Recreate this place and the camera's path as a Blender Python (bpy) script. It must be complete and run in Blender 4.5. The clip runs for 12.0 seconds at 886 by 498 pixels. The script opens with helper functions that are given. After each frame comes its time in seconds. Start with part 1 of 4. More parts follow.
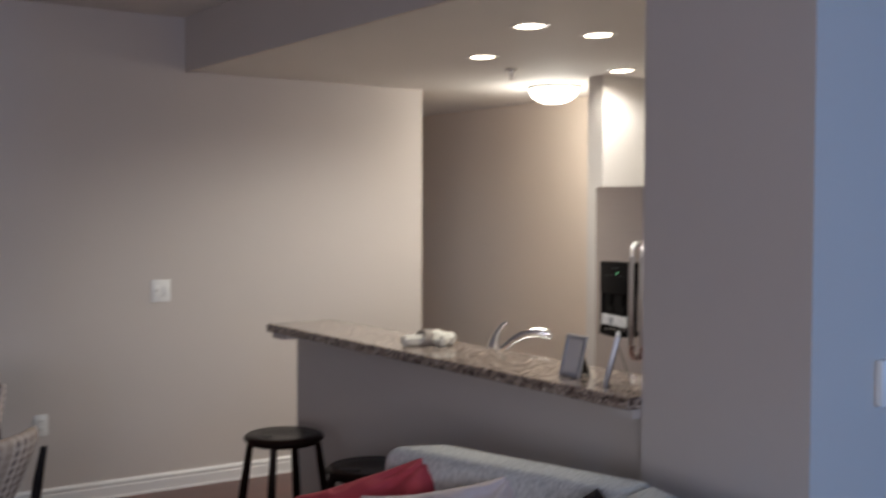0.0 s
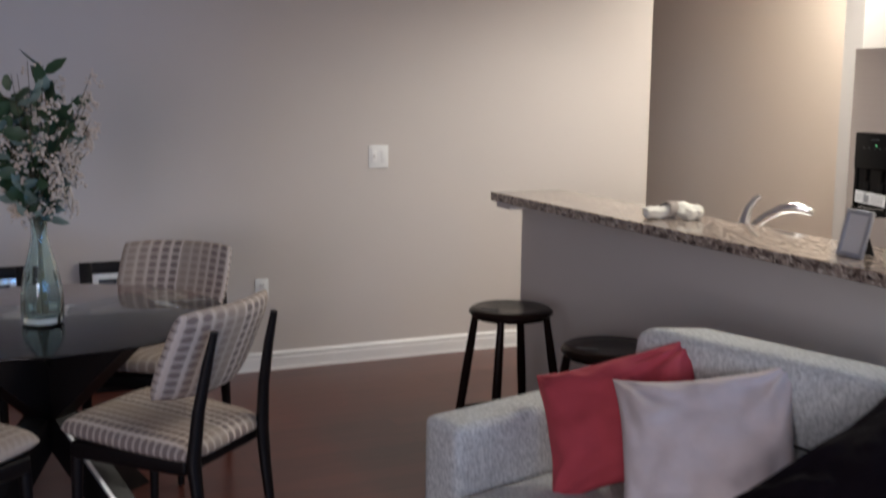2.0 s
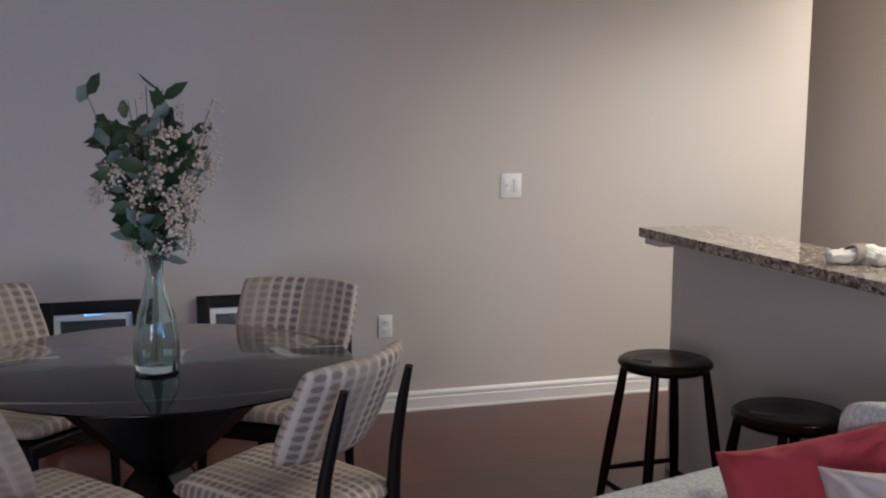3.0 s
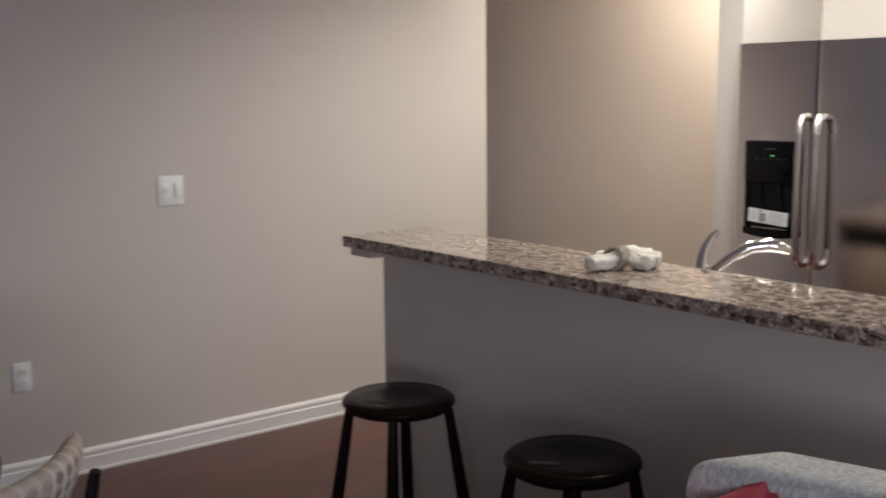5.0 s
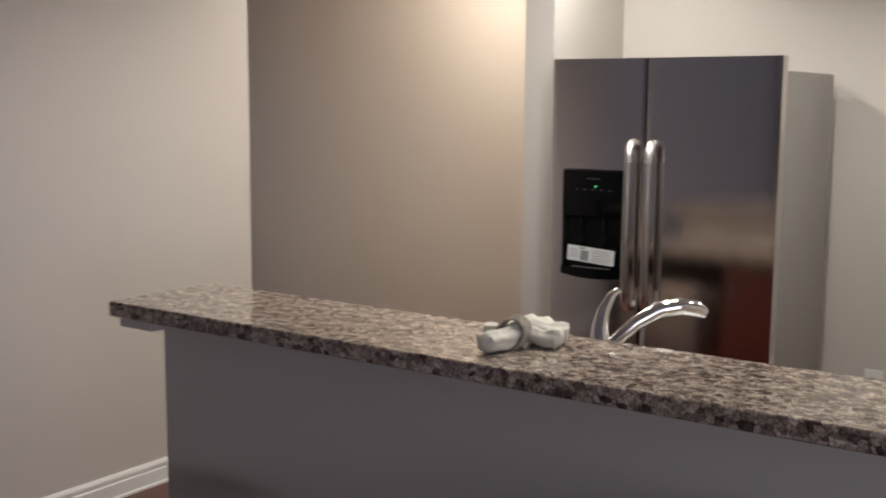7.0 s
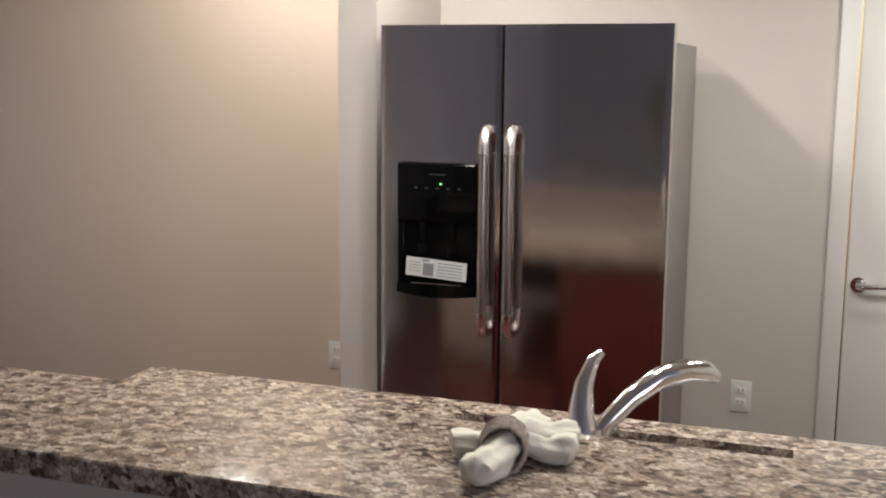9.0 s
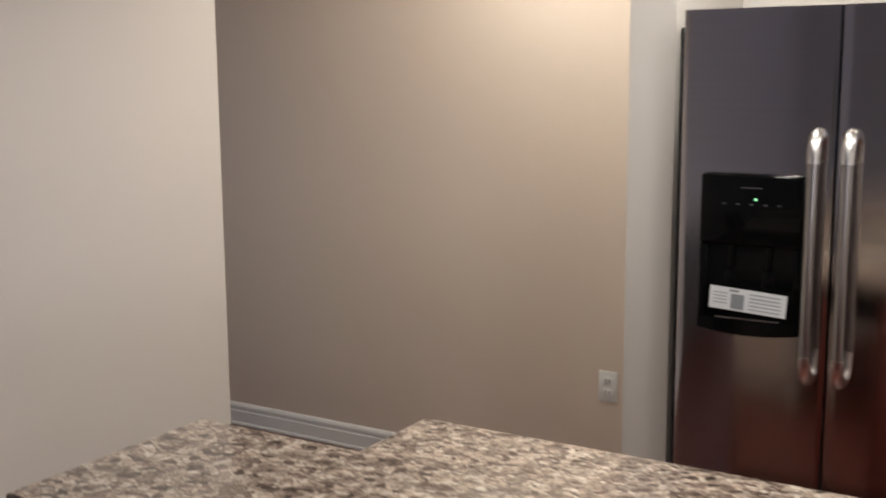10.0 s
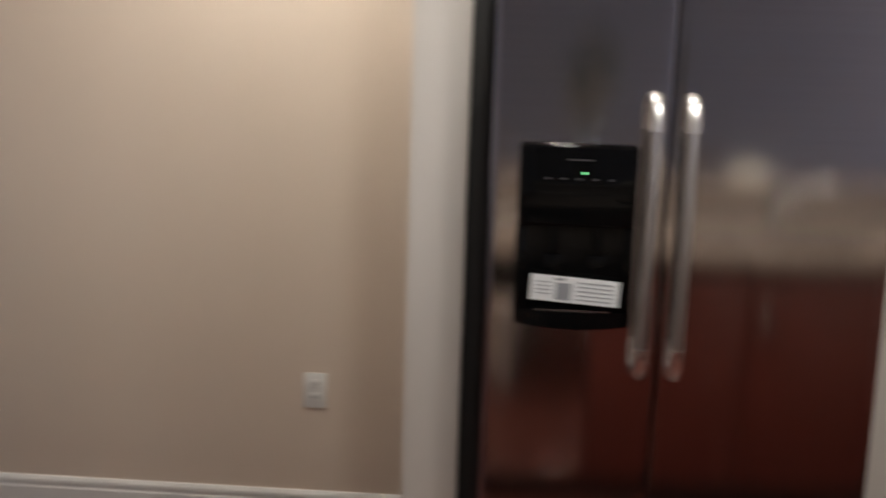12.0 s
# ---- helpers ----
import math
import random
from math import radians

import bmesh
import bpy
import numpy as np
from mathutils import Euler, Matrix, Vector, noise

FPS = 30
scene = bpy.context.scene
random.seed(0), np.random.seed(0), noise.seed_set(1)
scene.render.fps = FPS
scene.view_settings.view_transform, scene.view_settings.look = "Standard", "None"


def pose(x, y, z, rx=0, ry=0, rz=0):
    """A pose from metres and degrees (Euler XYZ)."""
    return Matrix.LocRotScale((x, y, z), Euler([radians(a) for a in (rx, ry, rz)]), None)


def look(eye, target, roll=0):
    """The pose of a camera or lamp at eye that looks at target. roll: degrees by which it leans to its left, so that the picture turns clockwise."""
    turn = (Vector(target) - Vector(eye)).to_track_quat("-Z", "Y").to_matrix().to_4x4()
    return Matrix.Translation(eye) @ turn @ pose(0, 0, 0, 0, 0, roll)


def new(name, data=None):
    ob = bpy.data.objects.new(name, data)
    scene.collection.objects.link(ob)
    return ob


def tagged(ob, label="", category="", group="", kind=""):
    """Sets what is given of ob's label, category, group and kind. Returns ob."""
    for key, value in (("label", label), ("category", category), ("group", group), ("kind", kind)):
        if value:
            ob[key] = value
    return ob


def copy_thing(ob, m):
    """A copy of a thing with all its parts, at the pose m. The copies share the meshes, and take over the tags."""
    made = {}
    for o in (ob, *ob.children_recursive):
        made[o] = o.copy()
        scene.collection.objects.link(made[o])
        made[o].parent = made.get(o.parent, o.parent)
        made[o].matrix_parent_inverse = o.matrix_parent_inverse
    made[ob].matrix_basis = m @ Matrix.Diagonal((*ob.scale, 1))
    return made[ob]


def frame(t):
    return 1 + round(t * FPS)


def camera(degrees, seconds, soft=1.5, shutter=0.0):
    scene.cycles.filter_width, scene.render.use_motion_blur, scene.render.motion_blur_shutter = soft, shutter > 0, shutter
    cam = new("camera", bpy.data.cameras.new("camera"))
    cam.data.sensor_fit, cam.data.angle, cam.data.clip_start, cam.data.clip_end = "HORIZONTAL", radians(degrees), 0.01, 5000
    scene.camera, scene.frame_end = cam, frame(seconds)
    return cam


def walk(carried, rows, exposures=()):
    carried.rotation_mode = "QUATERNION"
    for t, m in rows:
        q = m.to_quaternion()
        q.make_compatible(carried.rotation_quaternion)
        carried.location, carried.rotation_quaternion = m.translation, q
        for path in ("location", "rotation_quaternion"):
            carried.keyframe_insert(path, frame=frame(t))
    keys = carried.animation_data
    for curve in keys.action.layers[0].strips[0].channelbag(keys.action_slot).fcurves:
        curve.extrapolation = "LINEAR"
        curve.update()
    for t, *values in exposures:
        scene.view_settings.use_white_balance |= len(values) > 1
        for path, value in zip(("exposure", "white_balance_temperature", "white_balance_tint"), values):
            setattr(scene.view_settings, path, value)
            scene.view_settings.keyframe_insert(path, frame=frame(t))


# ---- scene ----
cam = camera(44.0, 12.0, soft=2.0, shutter=0.4)
PATH = [
    (0, (0.092, -0.205, 1.648), (1.219, 1.446, 1.574), 0.2),
    (0.2, (0.13, -0.198, 1.635), (1.159, 1.512, 1.494), -0.1),
    (0.3, (0.137, -0.188, 1.629), (1.124, 1.542, 1.442), -0.2),
    (0.5, (0.108, -0.158, 1.616), (1.046, 1.591, 1.369), -0.9),
    (0.8, (0.091, -0.138, 1.594), (0.971, 1.631, 1.282), -0.2),
    (1, (0.098, -0.129, 1.595), (0.942, 1.655, 1.273), -0.4),
    (1.5, (0.062, -0.054, 1.579), (0.891, 1.728, 1.209), 1.4),
    (2, (0.114, 0.185, 1.576), (0.928, 1.987, 1.277), 0.6),
    (2.2, (0.118, 0.282, 1.581), (0.934, 2.091, 1.336), 0.6),
    (2.3, (0.119, 0.327, 1.586), (0.931, 2.138, 1.34), 0.6),
    (2.5, (0.121, 0.415, 1.591), (0.853, 2.258, 1.331), 0.6),
    (2.7, (0.131, 0.502, 1.591), (0.761, 2.382, 1.327), 0.6),
    (4.3, (0.298, 1.178, 1.586), (1.077, 2.997, 1.297), 0.4),
    (4.4, (0.301, 1.216, 1.586), (1.16, 2.998, 1.29), 0.4),
    (4.5, (0.302, 1.255, 1.587), (1.235, 2.999, 1.289), 0.6),
    (4.7, (0.297, 1.354, 1.59), (1.361, 3.021, 1.294), 0.1),
    (5, (0.287, 1.508, 1.594), (1.519, 3.057, 1.303), -0.6),
    (5.5, (0.323, 1.67, 1.596), (1.672, 3.117, 1.308), -0.1),
    (5.7, (0.372, 1.76, 1.605), (1.73, 3.212, 1.386), -0.2),
    (6, (0.457, 1.92, 1.619), (1.848, 3.339, 1.395), -0.3),
    (6.2, (0.499, 2.022, 1.617), (1.907, 3.425, 1.393), 0.1),
    (6.5, (0.54, 2.168, 1.612), (1.96, 3.552, 1.353), 0.8),
    (6.7, (0.561, 2.265, 1.61), (2.065, 3.556, 1.346), 0.8),
    (8.4, (0.94, 2.989, 1.602), (2.736, 3.817, 1.305), 0.7),
    (8.5, (0.991, 3.019, 1.599), (2.797, 3.825, 1.303), 0.7),
    (8.8, (1.109, 3.149, 1.616), (2.956, 3.858, 1.326), 0.6),
    (9, (1.179, 3.239, 1.626), (3.045, 3.885, 1.31), 0.5),
    (9.2, (1.264, 3.307, 1.625), (3.124, 3.963, 1.297), -0.3),
    (9.5, (1.395, 3.398, 1.619), (3.215, 4.184, 1.357), -1.4),
    (9.7, (1.468, 3.473, 1.612), (3.232, 4.374, 1.335), -1.1),
    (9.8, (1.503, 3.511, 1.611), (3.238, 4.462, 1.321), -0.9),
    (10, (1.568, 3.593, 1.613), (3.256, 4.618, 1.297), -0.4),
    (10.2, (1.608, 3.717, 1.601), (3.309, 4.725, 1.301), -0.8),
    (10.5, (1.652, 3.88, 1.616), (3.39, 4.825, 1.32), -0.9),
    (10.7, (1.686, 3.976, 1.606), (3.436, 4.886, 1.274), -0.3),
    (11, (1.75, 4.118, 1.587), (3.521, 4.981, 1.239), 0.7),
    (11.2, (1.799, 4.214, 1.59), (3.617, 4.961, 1.221), 0.5),
    (11.5, (1.867, 4.349, 1.594), (3.751, 4.911, 1.221), 0.3),
    (11.7, (1.899, 4.426, 1.588), (3.806, 4.895, 1.211), 0.9),
    (12, (1.933, 4.528, 1.564), (3.894, 4.65, 1.194), 1.8),
]
walk(cam, [(t, look(eye, target, roll)) for t, eye, target, roll in PATH],
     exposures=[(0.0, 0.0), (0.5, -0.05), (1.0, 0.14), (1.5, 0.24), (2.0, 0.38), (2.7, 0.35), (4.4, 0.45), (5.0, 0.12), (5.5, 0.0), (6.5, -0.13), (8.5, 0.06), (9.5, 0.1), (10.5, -0.14), (11.5, -0.2), (12.0, -0.02)])

# ---- world, windows' daylight, added fill, lamps ----
world = bpy.data.worlds.new("world")
scene.world = world
world.use_nodes = True
wn = world.node_tree.nodes
sky = wn.new("ShaderNodeTexSky")
sky.sky_type, sky.sun_disc = "NISHITA", False
sky.sun_elevation, sky.sun_rotation = radians(12), radians(60)
wn["Background"].inputs["Strength"].default_value = 0.1
world.node_tree.links.new(sky.outputs[0], wn["Background"].inputs["Color"])

DAY = (0.16, 0.45, 1.0)
SOFT = (0.90, 0.85, 1.0)
WEST = (0.86, 0.87, 1.0)
WARM = (0.98, 0.95, 0.885)


def area(name, eye, target, sx, sy, watts, colour):
    d = bpy.data.lights.new(name, "AREA")
    d.shape, d.size, d.size_y, d.energy, d.color = "RECTANGLE", sx, sy, watts, colour
    o = new(name, d)
    o.matrix_world = look(eye, target)
    return o


def spot(name, eye, watts, degrees, blend=0.6, radius=0.05):
    d = bpy.data.lights.new(name, "SPOT")
    d.energy, d.color, d.spot_size, d.spot_blend, d.shadow_soft_size = watts, WARM, radians(degrees), blend, radius
    o = new(name, d)
    o.matrix_world = look(eye, (eye[0], eye[1] + 0.001, 0))
    return o


area("window_light", (0.33, -3.02, 1.7), (0.33, 3, 1.6), 0.28, 0.8, 8, DAY)
area("window_light", (0.75, -3.02, 1.7), (0.75, 3, 1.6), 0.28, 0.8, 8, DAY)
# added fill that brightens the north wall from an unseen opening
area("window_light", (-1.9, -3.02, 1.55), (-1.0, 4, 1.3), 1.4, 1.3, 64, SOFT)
area("window_light", (-3.02, -1.6, 1.55), (3, -1.0, 1.3), 1.6, 1.3, 38, WEST)
area("window_light", (3.9, -3.02, 1.55), (3.9, 3, 1.4), 1.2, 1.3, 60, DAY)
area("window_light", (4.05, 7.0, 1.3), (5.3, 7.0, 0.9), 0.8, 1.6, 0.9, DAY)
# the last two are unseen, added on the grid to brighten the door side
CANS = [(3.09, 3.53, False), (3.50, 3.54, True), (3.50, 4.43, True), (4.48, 4.42, True), (3.50, 2.65, False), (4.46, 2.65, True)]
CEIL_K = 2.44
for cx, cy, lit in CANS:
    spot("downlight", (cx, cy, CEIL_K - 0.02), (36 if cx > 4 else 49) if lit else 24, 168, 0.5, 0.08)
dome = bpy.data.lights.new("dome_light", "POINT")
dome.energy, dome.color, dome.shadow_soft_size = 15, WARM, 0.12
new("dome_light", dome).location = (4.72, 5.3, CEIL_K - 0.22)

# ---- materials ----
def material(name, base, rough=0.5, metal=0.0, scale=8.0, vary=0.08, bump=0.0, bump_scale=200.0, stretch=(1, 1, 1), coat=0.0, spec=0.5):
    """A surface whose colour drifts at two scales and which has a fine relief."""
    m = bpy.data.materials.new(name)
    m.use_nodes = True
    n, l = m.node_tree.nodes, m.node_tree.links
    b = n["Principled BSDF"]
    b.inputs["Roughness"].default_value, b.inputs["Metallic"].default_value = rough, metal
    b.inputs["Coat Weight"].default_value, b.inputs["Specular IOR Level"].default_value = coat, spec
    tc, mp = n.new("ShaderNodeTexCoord"), n.new("ShaderNodeMapping")
    mp.inputs["Scale"].default_value = stretch
    l.new(tc.outputs["Object"], mp.inputs["Vector"])
    big, fine = n.new("ShaderNodeTexNoise"), n.new("ShaderNodeTexNoise")
    big.inputs["Scale"].default_value, fine.inputs["Scale"].default_value = scale, bump_scale
    big.inputs["Detail"].default_value = 6
    for t in (big, fine):
        l.new(mp.outputs[0], t.inputs["Vector"])
    mix = n.new("ShaderNodeMixRGB")
    mix.inputs[1].default_value = (*[c * (1 - vary) for c in base], 1)
    mix.inputs[2].default_value = (*[min(1, c * (1 + vary)) for c in base], 1)
    l.new(big.outputs["Fac"], mix.inputs[0])
    l.new(mix.outputs[0], b.inputs["Base Color"])
    if bump:
        bm_ = n.new("ShaderNodeBump")
        bm_.inputs["Strength"].default_value, bm_.inputs["Distance"].default_value = bump, 0.004
        l.new(fine.outputs["Fac"], bm_.inputs["Height"])
        l.new(bm_.outputs[0], b.inputs["Normal"])
    m["mix"] = mix.name
    return m


def glowing(name, colour, strength):
    m = bpy.data.materials.new(name)
    m.use_nodes = True
    b = m.node_tree.nodes["Principled BSDF"]
    b.inputs["Emission Color"].default_value, b.inputs["Emission Strength"].default_value = (*colour, 1), strength
    b.inputs["Base Color"].default_value = (0.8, 0.8, 0.8, 1)
    return m


def clear_glass(name, colour, rough=0.0, ior=1.45):
    m = bpy.data.materials.new(name)
    m.use_nodes = True
    b = m.node_tree.nodes["Principled BSDF"]
    b.inputs["Base Color"].default_value = (*colour, 1)
    b.inputs["Transmission Weight"].default_value, b.inputs["Roughness"].default_value, b.inputs["IOR"].default_value = 1, rough, ior
    return m


def ramp(n, stops):
    r = n.new("ShaderNodeValToRGB")
    e = r.color_ramp.elements
    e[0].position, e[0].color = stops[0][0], (*stops[0][1], 1)
    e[1].position, e[1].color = stops[-1][0], (*stops[-1][1], 1)
    for p, c in stops[1:-1]:
        k = e.new(p)
        k.color = (*c, 1)
    return r


def granite_material():
    m = material("granite", (0.3, 0.25, 0.2), 0.08, spec=0.42)
    n, l = m.node_tree.nodes, m.node_tree.links
    b = n["Principled BSDF"]
    tc = n.new("ShaderNodeTexCoord")
    warp = n.new("ShaderNodeTexNoise")
    warp.inputs["Scale"].default_value, warp.inputs["Detail"].default_value = 22, 4
    l.new(tc.outputs["Object"], warp.inputs["Vector"])
    add = n.new("ShaderNodeVectorMath")
    add.operation = "MULTIPLY_ADD"
    add.inputs[1].default_value = (0.035, 0.035, 0.035)
    l.new(warp.outputs["Color"], add.inputs[0])
    l.new(tc.outputs["Object"], add.inputs[2])
    mp = n.new("ShaderNodeMapping")
    mp.inputs["Scale"].default_value = (1.25, 0.8, 1)
    mp.inputs["Rotation"].default_value = (0, 0, 0.5)
    l.new(add.outputs[0], mp.inputs["Vector"])
    v = n.new("ShaderNodeTexVoronoi")
    v.inputs["Scale"].default_value = 76
    l.new(mp.outputs[0], v.inputs["Vector"])
    sep = n.new("ShaderNodeSeparateColor")
    l.new(v.outputs["Color"], sep.inputs[0])
    r = ramp(n, [(0.0, (0.07, 0.05, 0.042)), (0.12, (0.17, 0.128, 0.108)), (0.27, (0.28, 0.22, 0.185)), (0.55, (0.40, 0.325, 0.27)), (0.80, (0.55, 0.48, 0.41)), (1.0, (0.36, 0.30, 0.255))])
    l.new(sep.outputs[0], r.inputs[0])
    edge = n.new("ShaderNodeTexVoronoi")
    edge.feature = "DISTANCE_TO_EDGE"
    edge.inputs["Scale"].default_value = 76
    l.new(mp.outputs[0], edge.inputs["Vector"])
    er = ramp(n, [(0.0, (0.35, 0.3, 0.28)), (0.09, (1, 1, 1))])
    l.new(edge.outputs["Distance"], er.inputs[0])
    mul = n.new("ShaderNodeMixRGB")
    mul.blend_type, mul.inputs[0].default_value = "MULTIPLY", 0.8
    l.new(r.outputs[0], mul.inputs[1])
    l.new(er.outputs[0], mul.inputs[2])
    sp = n.new("ShaderNodeTexNoise")
    sp.inputs["Scale"].default_value, sp.inputs["Detail"].default_value = 160, 3
    l.new(tc.outputs["Object"], sp.inputs["Vector"])
    sr = ramp(n, [(0.38, (0.35, 0.32, 0.3)), (0.5, (1, 1, 1)), (0.7, (1.2, 1.15, 1.1))])
    l.new(sp.outputs["Fac"], sr.inputs[0])
    mul2 = n.new("ShaderNodeMixRGB")
    mul2.blend_type, mul2.inputs[0].default_value = "MULTIPLY", 0.7
    l.new(mul.outputs[0], mul2.inputs[1])
    l.new(sr.outputs[0], mul2.inputs[2])
    cloud = n.new("ShaderNodeTexNoise")
    cloud.inputs["Scale"].default_value, cloud.inputs["Detail"].default_value = 30, 5
    l.new(tc.outputs["Object"], cloud.inputs["Vector"])
    kr = ramp(n, [(0.34, (0.42, 0.38, 0.36)), (0.5, (1, 1, 1)), (0.68, (1.22, 1.2, 1.18))])
    l.new(cloud.outputs["Fac"], kr.inputs[0])
    mul3 = n.new("ShaderNodeMixRGB")
    mul3.blend_type, mul3.inputs[0].default_value = "MULTIPLY", 0.85
    l.new(mul2.outputs[0], mul3.inputs[1])
    l.new(kr.outputs[0], mul3.inputs[2])
    l.new(mul3.outputs[0], b.inputs["Base Color"])
    return m


def floor_material():
    """Dark cherry boards that run along x, with a gloss lacquer."""
    m = material("cherry_floor", (0.1, 0.03, 0.02), 0.28, scale=3)
    n, l = m.node_tree.nodes, m.node_tree.links
    b = n["Principled BSDF"]
    tc = n.new("ShaderNodeTexCoord")
    br = n.new("ShaderNodeTexBrick")
    br.offset, br.squash = 0.37, 1.0
    for k, val in (("Scale", 1.0), ("Mortar Size", 0.0012), ("Brick Width", 1.2), ("Row Height", 0.125)):
        br.inputs[k].default_value = val
    br.inputs["Color1"].default_value = (0.085, 0.024, 0.017, 1)
    br.inputs["Color2"].default_value = (0.120, 0.034, 0.023, 1)
    br.inputs["Mortar"].default_value = (0.03, 0.01, 0.008, 1)
    l.new(tc.outputs["Object"], br.inputs["Vector"])
    mp = n.new("ShaderNodeMapping")
    mp.inputs["Scale"].default_value = (2.5, 60, 1)
    l.new(tc.outputs["Object"], mp.inputs["Vector"])
    g = n.new("ShaderNodeTexNoise")
    g.inputs["Scale"].default_value, g.inputs["Detail"].default_value = 1.5, 6
    l.new(mp.outputs[0], g.inputs["Vector"])
    gr = ramp(n, [(0.3, (0.7, 0.7, 0.7)), (0.7, (1.2, 1.2, 1.2))])
    l.new(g.outputs["Fac"], gr.inputs[0])
    mul = n.new("ShaderNodeMixRGB")
    mul.blend_type, mul.inputs[0].default_value = "MULTIPLY", 0.8
    l.new(br.outputs["Color"], mul.inputs[1])
    l.new(gr.outputs[0], mul.inputs[2])
    l.new(mul.outputs[0], b.inputs["Base Color"])
    return m


def dotted_material():
    """Upholstery: columns of dark plum dots that fade to beige, on cream weave."""
    m = material("dotted_fabric", (0.5, 0.44, 0.38), 0.9)
    n, l = m.node_tree.nodes, m.node_tree.links
    b = n["Principled BSDF"]
    tc = n.new("ShaderNodeTexCoord")
    sx = n.new("ShaderNodeSeparateXYZ")
    l.new(tc.outputs["UV"], sx.inputs[0])

    def calc(op, a, c=None):
        k = n.new("ShaderNodeMath")
        k.operation = op
        for i, s in enumerate((a, c)):
            if s is None:
                continue
            if isinstance(s, (int, float)):
                k.inputs[i].default_value = s
            else:
                l.new(s, k.inputs[i])
        return k.outputs[0]
    u, v = calc("DIVIDE", sx.outputs[0], 0.052), calc("DIVIDE", sx.outputs[1], 0.042)
    fu, fv = calc("SUBTRACT", calc("FRACT", u), 0.5), calc("SUBTRACT", calc("FRACT", v), 0.5)
    d = calc("SQRT", calc("ADD", calc("MULTIPLY", fu, fu), calc("MULTIPLY", fv, fv)))
    soft_dot = n.new("ShaderNodeMapRange")
    for k, val in ((1, 0.30), (2, 0.42), (3, 0.80), (4, 0.0)):
        soft_dot.inputs[k].default_value = val
    l.new(d, soft_dot.inputs[0])
    band = calc("MULTIPLY", calc("LESS_THAN", calc("ABSOLUTE", fu), 0.34), 0.38)
    dot = calc("MAXIMUM", soft_dot.outputs[0], band)
    col = calc("FRACT", calc("DIVIDE", calc("FLOOR", u), 6.0))
    cr = ramp(n, [(0.0, (0.10, 0.065, 0.058)), (0.34, (0.17, 0.115, 0.10)), (0.55, (0.27, 0.20, 0.16)), (1.0, (0.33, 0.26, 0.20))])
    l.new(col, cr.inputs[0])
    stripe = ramp(n, [(0.0, (0.60, 0.50, 0.41)), (0.5, (0.50, 0.41, 0.325)), (1.0, (0.40, 0.32, 0.25))])
    l.new(col, stripe.inputs[0])
    mix = n.new("ShaderNodeMixRGB")
    l.new(dot, mix.inputs[0])
    l.new(stripe.outputs[0], mix.inputs[1])
    l.new(cr.outputs[0], mix.inputs[2])
    l.new(mix.outputs[0], b.inputs["Base Color"])
    w = n.new("ShaderNodeTexNoise")
    w.inputs["Scale"].default_value = 350
    l.new(tc.outputs["Object"], w.inputs["Vector"])
    bu = n.new("ShaderNodeBump")
    bu.inputs["Strength"].default_value, bu.inputs["Distance"].default_value = 0.4, 0.003
    l.new(w.outputs["Fac"], bu.inputs["Height"])
    l.new(bu.outputs[0], b.inputs["Normal"])
    return m


GREIGE = material("greige_wall_paint", (0.56, 0.515, 0.475), 0.62, scale=1.3, vary=0.03, bump=0.10, bump_scale=260)
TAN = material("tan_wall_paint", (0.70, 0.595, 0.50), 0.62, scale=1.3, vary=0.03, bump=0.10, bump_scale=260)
CREAM = material("cream_wall_paint", (0.625, 0.585, 0.545), 0.62, scale=1.3, vary=0.03, bump=0.10, bump_scale=260)
CEILING = material("ceiling_paint", (0.72, 0.69, 0.65), 0.8, scale=2, vary=0.03, bump=0.25, bump_scale=120)
WHITE = material("white_trim_paint", (0.80, 0.79, 0.77), 0.35, scale=5, vary=0.03, bump=0.04, bump_scale=90)
PLASTIC = material("white_plastic", (0.80, 0.80, 0.78), 0.35, vary=0.02)
SLOT = material("dark_slot", (0.03, 0.03, 0.03), 0.6)
FLOOR = floor_material()
GRANITE = granite_material()
STEEL = material("brushed_steel", (0.62, 0.575, 0.56), 0.10, 1.0, scale=3, vary=0.05, bump=0.012, bump_scale=60, stretch=(1, 0.6, 30))
SIDE = material("grey_fridge_side", (0.30, 0.285, 0.265), 0.45, 0.2, vary=0.05, bump=0.15, bump_scale=300)
CHROME = material("chrome", (0.80, 0.80, 0.80), 0.09, 1.0, vary=0.04)
SATIN = material("satin_metal", (0.80, 0.79, 0.78), 0.24, 1.0, vary=0.05)
GRIP = material("brushed_grip", (0.46, 0.44, 0.43), 0.30, 1.0, scale=4, vary=0.06, bump=0.02, bump_scale=80, stretch=(20, 20, 1))
BLACK = material("gloss_black_plastic", (0.003, 0.003, 0.0032), 0.08, spec=0.18, vary=0.2)
# also serves as painted shade between and beside the fridge doors
RUBBER_AND_SHADE = material("black_rubber_and_shade", (0.015, 0.014, 0.014), 0.6)
DARKWOOD = material("espresso_wood", (0.006, 0.004, 0.004), 0.45, spec=0.25, scale=6, vary=0.3, bump=0.08, bump_scale=60, stretch=(8, 8, 1))
STOOLWOOD = material("dark_stool_wood", (0.013, 0.007, 0.0055), 0.22, spec=0.05, scale=9, vary=0.35, bump=0.06, bump_scale=50, stretch=(1, 9, 1))
CABINET = material("cherry_cabinet", (0.12, 0.028, 0.02), 0.32, scale=5, vary=0.25, bump=0.05, bump_scale=40, stretch=(12, 12, 1))
